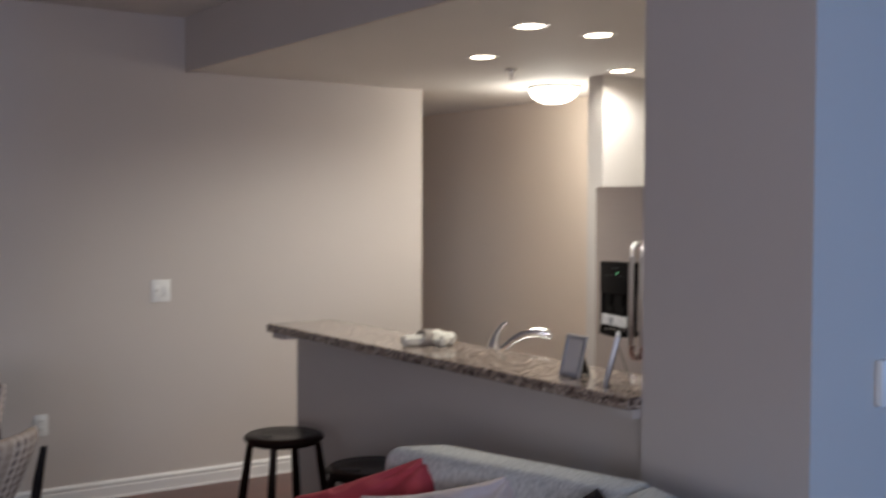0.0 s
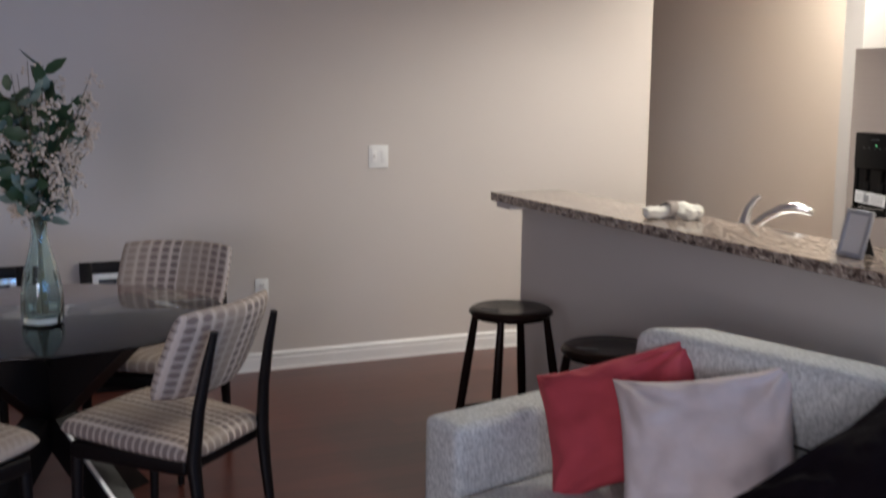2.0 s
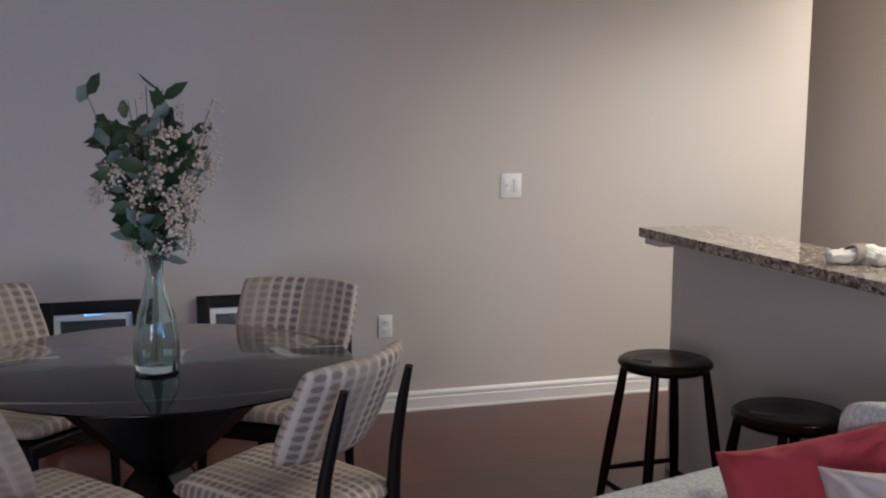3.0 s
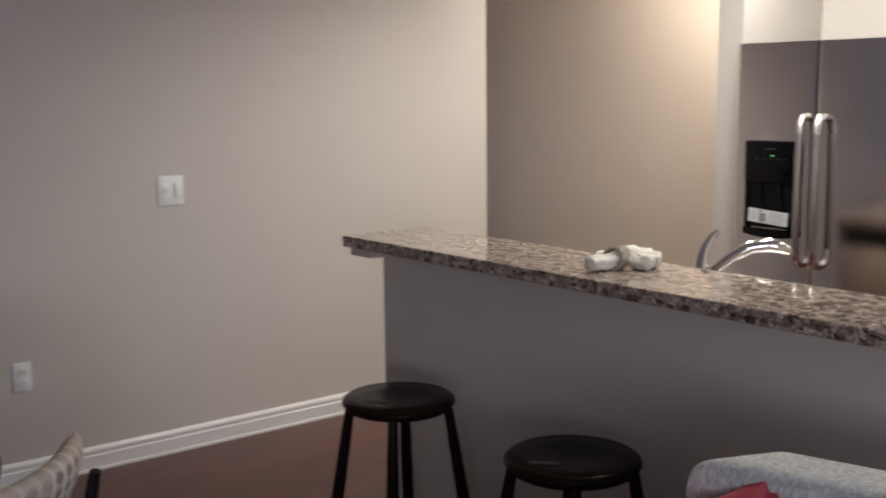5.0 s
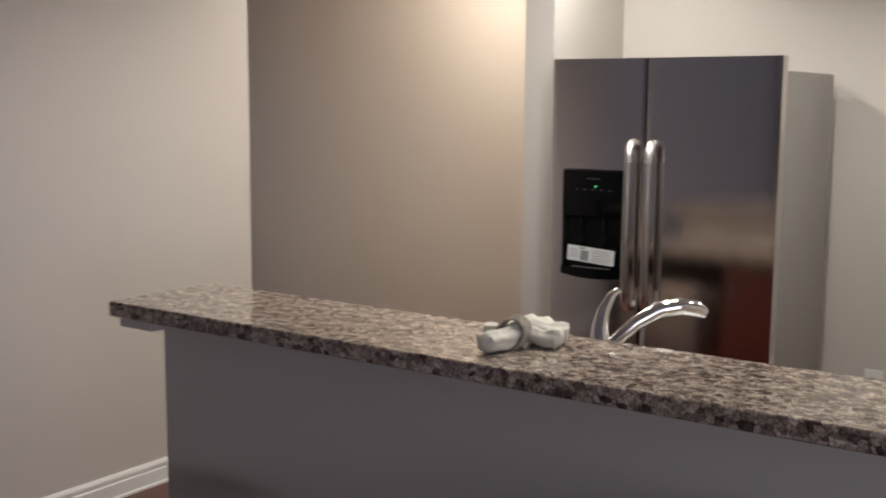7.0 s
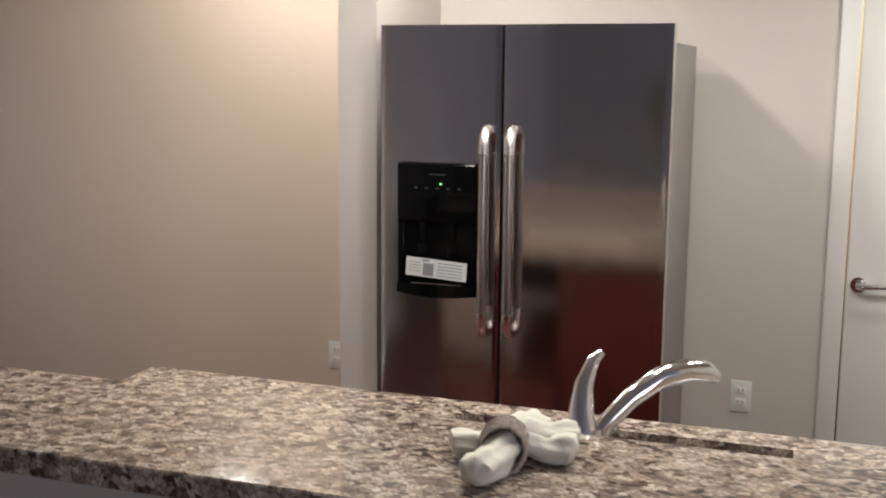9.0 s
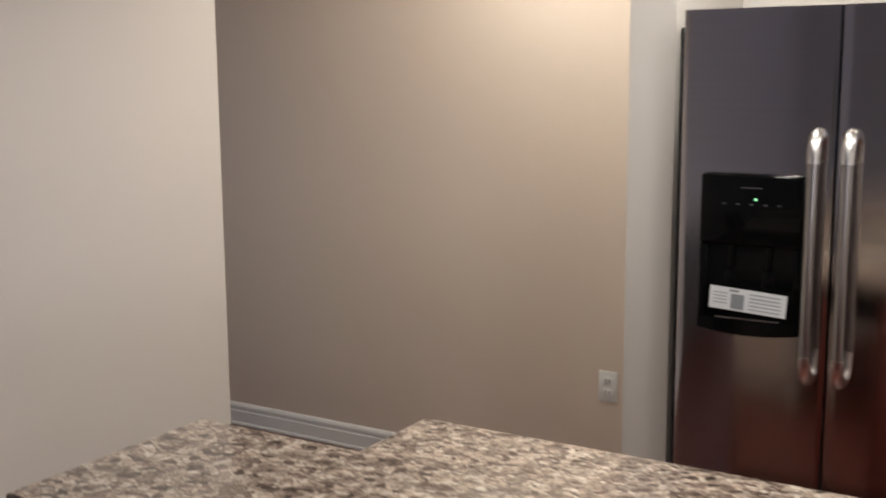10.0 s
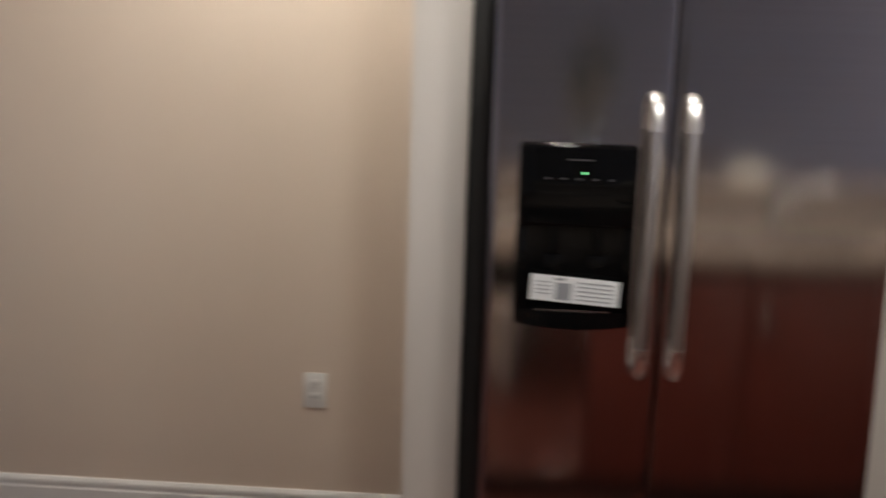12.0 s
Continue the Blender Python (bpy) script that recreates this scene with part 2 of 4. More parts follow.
TWEED = material("grey_tweed", (0.51, 0.51, 0.485), 0.92, scale=120, vary=0.75, bump=0.6, bump_scale=420, stretch=(1, 1, 0.5))
LINEN = material("lilac_grey_linen", (0.57, 0.49, 0.47), 0.9, scale=30, vary=0.08, bump=0.35, bump_scale=500)
RED = material("coral_red_cotton", (0.42, 0.05, 0.065), 0.88, scale=20, vary=0.12, bump=0.35, bump_scale=450)
PLUM = material("near_black_velvet", (0.006, 0.0035, 0.005), 0.95, spec=0.1, scale=20, vary=0.3, bump=0.3, bump_scale=400)
NAPKIN = material("cream_napkin_cotton", (0.72, 0.69, 0.60), 0.9, scale=40, vary=0.1, bump=0.4, bump_scale=350)
RINGMAT = material("woven_ring", (0.42, 0.36, 0.30), 0.6, scale=150, vary=0.6, bump=0.8, bump_scale=300)
PAPER = material("printed_paper", (0.72, 0.73, 0.74), 0.6, vary=0.03)
PRINT = material("grey_print", (0.25, 0.26, 0.28), 0.6)
DARKPRINT = material("dark_print", (0.025, 0.025, 0.03), 0.5, vary=0.5)
DIM = material("dim_print", (0.05, 0.05, 0.055), 0.5)
PEWTER = material("pewter_frame", (0.42, 0.43, 0.46), 0.35, 0.6, scale=60, vary=0.2)
CARD = material("grey_card", (0.60, 0.585, 0.57), 0.5, vary=0.06)
LEAF = material("dark_green_leaf", (0.035, 0.07, 0.03), 0.5, scale=25, vary=0.4)
PALE = material("silver_green_leaf", (0.20, 0.27, 0.23), 0.55, scale=25, vary=0.25)
STEM = material("green_brown_stem", (0.07, 0.06, 0.03), 0.7, vary=0.3)
BLOSSOM = material("dried_cream_blossom", (0.62, 0.52, 0.42), 0.9, scale=60, vary=0.3)
DOTS = dotted_material()
TABLEGLASS = clear_glass("table_glass", (0.90, 0.95, 0.93), ior=1.5)
VASEGLASS = clear_glass("aqua_glass", (0.80, 0.95, 0.95), ior=1.45)
LAMPGLOW = glowing("lamp_glow", (1.0, 0.86, 0.66), 14)
DOMEGLOW = glowing("dome_glow", (1.0, 0.88, 0.70), 9)
GREENLED = glowing("green_led", (0.1, 1.0, 0.3), 2)


# ---- mesh tools ----
def box(bm, lo, hi, bevel=0.0, seg=2):
    r = bmesh.ops.create_cube(bm, size=1.0)
    vs = r["verts"]
    for v in vs:
        v.co = Vector([lo[i] + (v.co[i] + 0.5) * (hi[i] - lo[i]) for i in range(3)])
    if bevel:
        es = list({e for v in vs for e in v.link_edges})
        bmesh.ops.bevel(bm, geom=es, offset=bevel, segments=seg, profile=0.5, affect="EDGES")


def tube(bm, pts, radii, n=12, flat=1.0, caps=True):
    """A round bar swept through pts with a radius at each; flat squeezes it."""
    pts = [Vector(p) for p in pts]
    rings = []
    side = None
    for i, p in enumerate(pts):
        d = (pts[min(i + 1, len(pts) - 1)] - pts[max(i - 1, 0)]).normalized()
        ref = side if side else (Vector((0, 0, 1)) if abs(d.z) < 0.9 else Vector((1, 0, 0)))
        a = (ref - d * ref.dot(d)).normalized()
        side = a
        c = d.cross(a)
        r = radii[i] if isinstance(radii, (list, tuple)) else radii
        rings.append([bm.verts.new(p + r * (a * math.cos(k * math.tau / n) + c * flat * math.sin(k * math.tau / n))) for k in range(n)])
    for p, q in zip(rings, rings[1:]):
        for k in range(n):
            bm.faces.new((p[k], p[(k + 1) % n], q[(k + 1) % n], q[k]))
    if caps:
        bm.faces.new(rings[0][::-1])
        bm.faces.new(rings[-1])


def lathe(bm, profile, n=32, centre=(0, 0, 0)):
    rings = []
    for r, z in profile:
        rings.append([bm.verts.new((centre[0] + r * math.cos(k * math.tau / n), centre[1] + r * math.sin(k * math.tau / n), centre[2] + z)) for k in range(n)])
    for p, q in zip(rings, rings[1:]):
        for k in range(n):
            bm.faces.new((p[k], p[(k + 1) % n], q[(k + 1) % n], q[k]))
    if profile[0][0] > 0:
        bm.faces.new(rings[0][::-1])
    if profile[-1][0] > 0:
        bm.faces.new(rings[-1])


def finish(name, bm, mat, parent=None, smooth=False, angle=40):
    bmesh.ops.recalc_face_normals(bm, faces=bm.faces)
    me = bpy.data.meshes.new(name)
    bm.to_mesh(me)
    bm.free()
    me.materials.append(mat)
    if smooth:
        me.polygons.foreach_set("use_smooth", [True] * len(me.polygons))
        me.set_sharp_from_angle(angle=radians(angle))
    ob = new(name, me)
    if parent:
        ob.parent = parent
    return ob


def boxes(name, mat, items, parent=None, bevel=0.0):
    bm = bmesh.new()
    for lo, hi in items:
        box(bm, lo, hi, bevel)
    return finish(name, bm, mat, parent, smooth=bevel > 0)


def each(name, mat, items, parent, bevel=0.0):
    """One part for every box."""
    return [boxes(name, mat, [it], parent, bevel) for it in items]


def structure(name, mat, items, label, bevel=0.0, category="wall"):
    return tagged(boxes(name, mat, items, bevel=bevel), label, category, kind="structure")


def empty(name, m, label, category, group=""):
    o = new(name)
    o.matrix_world = m
    return tagged(o, label, category, group)


# ---- structure ----
YN, XT, XK = 5.947, 5.30, 5.174
structure("floor", FLOOR, [((-3.2, -3.2, -0.1), (5.5, 9.2, 0))], "glossy dark cherry wood floor", category="floor")
structure("wall_north", GREIGE, [((-3, YN, 0), (2.47, YN + 0.14, 2.75)), ((2.47, YN, 0), (4.12, YN + 0.14, 2.44))], "greige painted living room wall")
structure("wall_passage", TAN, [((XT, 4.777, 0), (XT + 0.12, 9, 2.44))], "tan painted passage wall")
structure("wall_stub", CREAM, [((4.545, 4.64, 0), (XT, 4.777, 2.44))], "cream painted stub wall beside the fridge")
structure("wall_kitchen", CREAM, [((XK, 3.145, 0), (XT, 4.64, 2.44)), ((XK, 2.26, 2.06), (XT, 3.145, 2.44)), ((XK, 1.73, 0), (XT, 2.26, 2.44))], "cream painted kitchen wall with a door opening")
structure("wall_pillar", GREIGE, [((2.5, 1.73, 0), (2.68, 2.23, 2.44))], "greige painted wall end at the bar")
structure("wall_hall", GREIGE, [((2.5, 1.61, 0), (5.3, 1.73, 2.44))], "greige painted hall wall")
structure("wall_half", GREIGE, [((2.588, 2.23, 0), (2.72, 4.753, 1.0))], "greige painted half wall under the bar top")
structure("wall_west", GREIGE, [((-3.14, -3.14, 0), (-3, -2.4, 2.75)), ((-3.14, -0.8, 0), (-3, 6.09, 2.75)), ((-3.14, -2.4, 0), (-3, -0.8, 0.9)), ((-3.14, -2.4, 2.2), (-3, -0.8, 2.75))], "greige painted wall with a window opening")


def pierced(name, mat, x0, x1, y0, y1, top, holes, label):
    """A wall along x with window openings (from x, to x, sill, head)."""
    items, at = [], x0
    for a, b, sill, head in holes:
        items += [((at, y0, 0), (a, y1, top)), ((a, y0, 0), (b, y1, sill)), ((a, y0, head), (b, y1, top))]
        at = b
    items.append(((at, y0, 0), (x1, y1, top)))
    return structure(name, mat, items, label)


# the first opening is made up to hold the fill light
SOUTH = [(-2.6, -1.2, 0.9, 2.2), (0.19, 0.47, 1.3, 2.1), (0.61, 0.89, 1.3, 2.1), (3.3, 4.5, 0.9, 2.2)]
pierced("wall_south", GREIGE, -3, 5.3, -3.14, -3, 2.75, SOUTH, "greige painted wall with four window openings, one of them added")
structure("wall_east", GREIGE, [((5.3, -3.14, 0), (5.44, 1.73, 2.75))], "greige painted hall end wall")
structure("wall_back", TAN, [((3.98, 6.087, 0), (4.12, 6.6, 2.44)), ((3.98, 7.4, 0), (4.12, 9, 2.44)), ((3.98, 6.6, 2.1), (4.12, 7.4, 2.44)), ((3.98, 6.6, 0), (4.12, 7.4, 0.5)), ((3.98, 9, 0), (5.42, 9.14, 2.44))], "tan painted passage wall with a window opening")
structure("ceiling", CEILING, [((-3.14, -3.14, 2.75), (5.44, 6.09, 2.85))], "off-white living room ceiling", category="ceiling")
structure("ceiling_soffit", CEILING, [((2.49, 1.61, 2.44), (5.44, 9.14, 2.74))], "off-white lowered kitchen ceiling", category="ceiling")
structure("soffit_face", GREIGE, [((2.47, 1.61, 2.437), (2.49, YN, 2.75))], "greige painted front of the lowered ceiling")


def baseboard(name, a, b, out):
    """A stepped white board from a to b; out is the way into the room."""
    bm = bmesh.new()
    prof = [(0, 0), (0.020, 0), (0.020, 0.010), (0.015, 0.014), (0.015, 0.066), (0.011, 0.070), (0.011, 0.078), (0.014, 0.082), (0.013, 0.092), (0.006, 0.102), (0, 0.104)]
    rows = []
    for p in (a, b):
        rows.append([bm.verts.new((p[0] + out[0] * d, p[1] + out[1] * d, z)) for d, z in prof])
    k = len(prof)
    for i in range(k):
        bm.faces.new((rows[0][i], rows[0][(i + 1) % k], rows[1][(i + 1) % k], rows[1][i]))
    bm.faces.new(rows[0])
    bm.faces.new(rows[1])
    return tagged(finish(name, bm, WHITE), "white stepped wooden baseboard", "baseboard", kind="structure")


baseboard("baseboard_north", (-3, YN), (4.12, YN), (0, -1))
baseboard("baseboard_passage", (XT, 4.777), (XT, 9), (-1, 0))
baseboard("baseboard_kitchen", (XK, 3.211), (XK, 4.64), (-1, 0))


def window(name, lo, hi, axis):
    """A white frame with a mid rail round a clear pane, in an opening."""
    (x0, y0, z0), (x1, y1, z1) = lo, hi
    t = 0.03
    items = []
    if axis == "y":
        items = [((x0, y0, z0), (x0 + t, y1, z1)), ((x1 - t, y0, z0), (x1, y1, z1)), ((x0 + t, y0, z0), (x1 - t, y1, z0 + t)), ((x0 + t, y0, z1 - t), (x1 - t, y1, z1)), ((x0 + t, y0, (z0 + z1) / 2 - 0.02), (x1 - t, y1, (z0 + z1) / 2 + 0.02))]
    else:
        items = [((x0, y0, z0), (x1, y0 + t, z1)), ((x0, y1 - t, z0), (x1, y1, z1)), ((x0, y0 + t, z0), (x1, y1 - t, z0 + t)), ((x0, y0 + t, z1 - t), (x1, y1 - t, z1)), ((x0, y0 + t, (z0 + z1) / 2 - 0.02), (x1, y1 - t, (z0 + z1) / 2 + 0.02))]
    return structure(name, WHITE, items, "white painted window frame", category="window")


# window_1 frames the added fill opening
for k, (a, b, sill, head) in enumerate(SOUTH):
    window("window_%d" % (k + 1), (a, -3.12, sill), (b, -3.07, head), "y")
window("window_5", (-3.12, -2.4, 0.9), (-3.07, -0.8, 2.2), "x")
window("window_6", (3.99, 6.6, 0.5), (4.03, 7.4, 2.1), "x")

# kitchen door with its casing
structure("door_trim", WHITE, [((XK - 0.018, 3.145, 0), (XK - 0.001, 3.21, 2.125)), ((XK - 0.018, 2.195, 0), (XK - 0.001, 2.26, 2.125)), ((XK - 0.018, 2.26, 2.06), (XK - 0.001, 3.145, 2.125))], "white painted door casing", 0.004, "trim")
door = structure("door_1", WHITE, [((XK + 0.02, 2.265, 0.01), (XK + 0.06, 3.14, 2.055))], "closed white painted door", 0.003, "door")


def lever(parent, x, y, z):
    bm = bmesh.new()
    tube(bm, [(x, y, z), (x - 0.012, y, z)], [0.028, 0.026], 20)
    tube(bm, [(x - 0.01, y, z), (x - 0.045, y, z), (x - 0.055, y - 0.015, z), (x - 0.055, y - 0.11, z + 0.004)], [0.011, 0.011, 0.011, 0.008], 12)
    return tagged(finish("handle", bm, CHROME, parent, smooth=True), "chrome lever handle")


lever(door, XK + 0.02, 3.10, 0.915)


# ---- kitchen: bar, counter, sink, cabinets ----
def slab(bm, x0, x1, y0, y1, z0, z1, hole=None, bevel=0.003):
    if not hole:
        box(bm, (x0, y0, z0), (x1, y1, z1), bevel, 1)
        return
    hx0, hx1, hy0, hy1 = hole
    for lo, hi in (((x0, y0), (hx0, y1)), ((hx1, y0), (x1, y1)), ((hx0, y0), (hx1, hy0)), ((hx0, hy1), (hx1, y1))):
        box(bm, (*lo, z0), (*hi, z1))


bar = empty("bar_counter", pose(2.63, 3.55, 1.0), "speckled brown granite bar top on a half wall", "counter")
bm = bmesh.new()
slab(bm, 2.445 - 2.63, 2.815 - 2.63, 2.232 - 3.55, 4.805 - 3.55, 0.03, 0.07)
finish("top", bm, GRANITE, bar)
bm = bmesh.new()
box(bm, (2.575 - 2.63, 2.232 - 3.55, 0.0), (2.74 - 2.63, 4.79 - 3.55, 0.0295))
box(bm, (2.47 - 2.63, 4.66 - 3.55, 0.0), (2.5745 - 2.63, 4.79 - 3.55, 0.0295))
box(bm, (2.47 - 2.63, 2.24 - 3.55, 0.0), (2.5745 - 2.63, 2.33 - 3.55, 0.0295))
tagged(finish("underlay", bm, GREIGE, bar), "painted board under the stone")

counter = empty("kitchen_counter", pose(3.05, 3.5, 0), "granite kitchen counter on dark cherry base cabinets", "counter")
bm = bmesh.new()
slab(bm, 2.724 - 3.05, 3.40 - 3.05, 1.74 - 3.5, 4.75 - 3.5, 0.877, 0.915, hole=(3.0 - 3.05, 3.318 - 3.05, 3.26 - 3.5, 3.93 - 3.5))
finish("top", bm, GRANITE, counter)
boxes("carcass", CABINET, [((2.724 - 3.05, 3.95 - 3.5, 0.1), (3.34 - 3.05, 4.74 - 3.5, 0.876)), ((2.724 - 3.05, 1.74 - 3.5, 0.1), (3.34 - 3.05, 3.24 - 3.5, 0.876)), ((3.325 - 3.05, 3.24 - 3.5, 0.1), (3.34 - 3.05, 3.95 - 3.5, 0.876))], counter)
boxes("plinth", RUBBER_AND_SHADE, [((2.724 - 3.05, 1.74 - 3.5, 0), (3.28 - 3.05, 4.74 - 3.5, 0.1))], counter)
for k in range(5):
    y0 = 1.76 + k * 0.497
    d = boxes("door", CABINET, [((0.292, y0 - 3.5, 0.12), (0.312, y0 + 0.485 - 3.5, 0.86))], counter, 0.004)
    boxes("handle", SATIN, [((0.330, y0 + 0.43 - 3.5, 0.66), (0.340, y0 + 0.44 - 3.5, 0.80)), ((0.312, y0 + 0.43 - 3.5, 0.67), (0.331, y0 + 0.44 - 3.5, 0.68)), ((0.312, y0 + 0.43 - 3.5, 0.78), (0.331, y0 + 0.44 - 3.5, 0.79))], d)
dish = empty("dishwasher", pose(3.35, 4.487, 0), "steel fronted dishwasher under the granite counter", "dishwasher")
boxes("door", STEEL, [((-0.008, -0.238, 0.12), (0.016, 0.245, 0.75))], dish, 0.004)
boxes("panel", BLACK, [((-0.008, -0.238, 0.755), (0.016, 0.245, 0.865))], dish, 0.003)
boxes("handle", SATIN, [((0.03, -0.20, 0.70), (0.045, 0.21, 0.715))], dish, 0.004)
each("bracket", SATIN, [((0.0165, -0.19, 0.702), (0.0295, -0.18, 0.713)), ((0.0165, 0.19, 0.702), (0.0295, 0.20, 0.713))], dish)
bm = bmesh.new()
sx0, sx1, sy0, sy1 = 2.995, 3.323, 3.255, 3.935
for lo, hi in (((sx0, sy0, 0.68), (sx1, sy1, 0.685)), ((sx0, sy0, 0.685), (sx0 + 0.004, sy1, 0.876)), ((sx1 - 0.004, sy0, 0.685), (sx1, sy1, 0.876)), ((sx0, sy0, 0.685), (sx1, sy0 + 0.004, 0.876)), ((sx0, sy1 - 0.004, 0.685), (sx1, sy1, 0.876))):
    box(bm, lo, hi)
tagged(finish("sink", bm, SATIN), "undermounted steel kitchen sink", "sink")


def faucet():
    e = empty("faucet", pose(2.955, 3.59, 0.915), "chrome single lever kitchen faucet behind the bar", "faucet")
    bm = bmesh.new()
    lathe(bm, [(0.032, 0), (0.032, 0.008), (0.026, 0.014), (0.025, 0.10), (0.022, 0.118), (0.0, 0.122)], 28)
    finish("body", bm, CHROME, e, smooth=True)
    bm = bmesh.new()
    tube(bm, [(0.0, 0, 0.08), (0.022, -0.026, 0.122), (0.05, -0.062, 0.163), (0.085, -0.104, 0.194), (0.120, -0.144, 0.203), (0.146, -0.176, 0.196), (0.16, -0.193, 0.184)], [0.017, 0.0165, 0.017, 0.020, 0.022, 0.020, 0.013], 18)
    finish("spout", bm, CHROME, e, smooth=True, angle=60)
    bm = bmesh.new()
    tube(bm, [(-0.006, 0.006, 0.10), (0.006, 0.014, 0.145), (0.022, 0.014, 0.187), (0.046, 0.004, 0.224), (0.062, -0.006, 0.236)], [0.026, 0.022, 0.016, 0.011, 0.008], 16)
    finish("lever", bm, CHROME, e, smooth=True, angle=60)
    return e


faucet()


def fridge():
    e = empty("refrigerator", pose(4.43, 4.12, 0), "stainless side by side refrigerator with a black water dispenser", "refrigerator")
    y0, ym, y1 = 3.667 - 4.12, 4.178 - 4.12, 4.58 - 4.12
    boxes("body", SIDE, [((0.075, y0 + 0.008, 0.02), (0.66, y1 - 0.008, 1.725))], e, 0.004)
    each("hinge_cover", RUBBER_AND_SHADE, [((0.03, y1 - 0.10, 1.7255), (0.16, y1 - 0.03, 1.75)), ((0.03, y0 + 0.03, 1.7255), (0.16, y0 + 0.10, 1.75))], e, 0.004)
    boxes("gasket", RUBBER_AND_SHADE, [((0.062, y0 + 0.01, 0.05), (0.0749, y1 - 0.01, 1.74))], e)
    boxes("grille", RUBBER_AND_SHADE, [((0.05, y0 + 0.02, 0.0), (0.0745, y1 - 0.02, 0.048))], e)
    for name, a, b in (("door", y0, ym - 0.004), ("door", ym + 0.004, y1)):
        bm = bmesh.new()
        # slightly bowed front with rounded sides
        n = 40
        rows = []
        for i in range(n + 1):
            u = i / n
            y = a + (b - a) * u
            bow = 0.002 * (1 - (2 * u - 1) ** 2) + 0.002 - 0.0016 * abs(2 * u - 1) ** 60
            rows.append([bm.verts.new((x, y, z)) for x, z in ((0.010 - bow, 0.055), (0.010 - bow, 1.775), (0.0619, 1.775), (0.0619, 0.055))])
        for p, q in zip(rows, rows[1:]):
            for k in range(4):
                bm.faces.new((p[k], p[(k + 1) % 4], q[(k + 1) % 4], q[k]))
        # side faces at the seam and wall gap blackened in place of shade
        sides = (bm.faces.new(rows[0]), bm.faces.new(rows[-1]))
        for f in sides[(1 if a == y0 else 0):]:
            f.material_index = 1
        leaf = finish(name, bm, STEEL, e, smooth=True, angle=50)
        leaf.data.materials.append(RUBBER_AND_SHADE)
    # black strip standing in for the shade between fridge and stub wall
    boxes("gap_shade", RUBBER_AND_SHADE, [((0.15, y1 - 0.006, 0.02), (0.17, y1 + 0.058, 1.735))], e)
    for y in (4.220 - 4.12, 4.139 - 4.12):
        bm = bmesh.new()
        tube(bm, [(-0.048, y, 1.385), (-0.051, y, 1.30), (-0.052, y, 1.13), (-0.051, y, 0.96), (-0.048, y, 0.89)], 0.0150, 16)
        bar_ = tagged(finish("handle", bm, GRIP, e, smooth=True, angle=60), "satin metal bar handle")
        for pts in ([(0.005, y, 1.455), (-0.028, y, 1.452), (-0.043, y, 1.430), (-0.048, y, 1.384)], [(-0.048, y, 0.891), (-0.043, y, 0.848), (-0.028, y, 0.825), (0.005, y, 0.82)]):
            bm = bmesh.new()
            tube(bm, pts, [0.0175, 0.0175, 0.017, 0.0165] if pts[0][0] > 0 else [0.0165, 0.017, 0.0175, 0.0175], 16)
            tagged(finish("end_cap", bm, SATIN, bar_, smooth=True, angle=60), "bright metal handle end")
    # dispenser
    d0, d1, z0, z1 = 4.246 - 4.12, 4.515 - 4.12, 0.932, 1.348
    bm = bmesh.new()
    box(bm, (-0.020, d0, 1.16), (0.006, d1, z1), 0.008, 3)
    box(bm, (-0.012, d0, z0), (0.006, d0 + 0.022, 1.16), 0.003)
    box(bm, (-0.012, d1 - 0.022, z0), (0.006, d1, 1.16), 0.003)
    box(bm, (-0.004, d0 + 0.02, z0), (0.0055, d1 - 0.02, 1.16))
    n = 14
    lower, upper = [], []
    for i in range(n + 1):
        y = d0 + (d1 - d0) * i / n
        u = 2 * i / n - 1
        for x, store in ((-0.018 - 0.006 * (1 - u * u), lower), (0.004, upper)):
            store.append((bm.verts.new((x, y, z0 - 0.012 * (1 - u * u))), bm.verts.new((x, y, z0 + 0.03))))
    for i in range(n):
        a, b, c, d = lower[i], lower[i + 1], upper[i + 1], upper[i]
        for f in ((a[0], b[0], b[1], a[1]), (a[1], b[1], c[1], d[1]), (a[0], d[0], c[0], b[0])):
            bm.faces.new(f)
    disp = tagged(finish("dispenser", bm, BLACK, e, smooth=True, angle=50), "gloss black ice and water dispenser")
    # nozzles, keys, lamp
    for y in (d0 + 0.085, d1 - 0.085):
        bm = bmesh.new()
        tube(bm, [(-0.008, y, 1.16), (-0.008, y, 1.10)], [0.012, 0.010], 12)
        finish("nozzle", bm, BLACK, disp, smooth=True)
        boxes("paddle", BLACK, [((-0.010, y - 0.018, 1.03), (-0.005, y + 0.018, 1.095))], disp, 0.002)
    for k in range(5):
        y = d0 + 0.06 + k * 0.036
        boxes("key", DIM, [((-0.0215, y - 0.005, 1.268), (-0.0198, y + 0.005, 1.272))], disp)
    boxes("badge", DIM, [((-0.0215, d0 + 0.105, 1.312), (-0.0198, d0 + 0.160, 1.315))], disp)
    boxes("drip_tray", SATIN, [((-0.019, d0 + 0.05, 0.9625), (-0.006, d1 - 0.05, 0.9655))], disp)
    bm = bmesh.new()
    box(bm, (-0.022, d0 + 0.118, 1.282), (-0.0199, d0 + 0.124, 1.286))
    tagged(finish("led", bm, GREENLED, disp), "small green lamp")
    return e


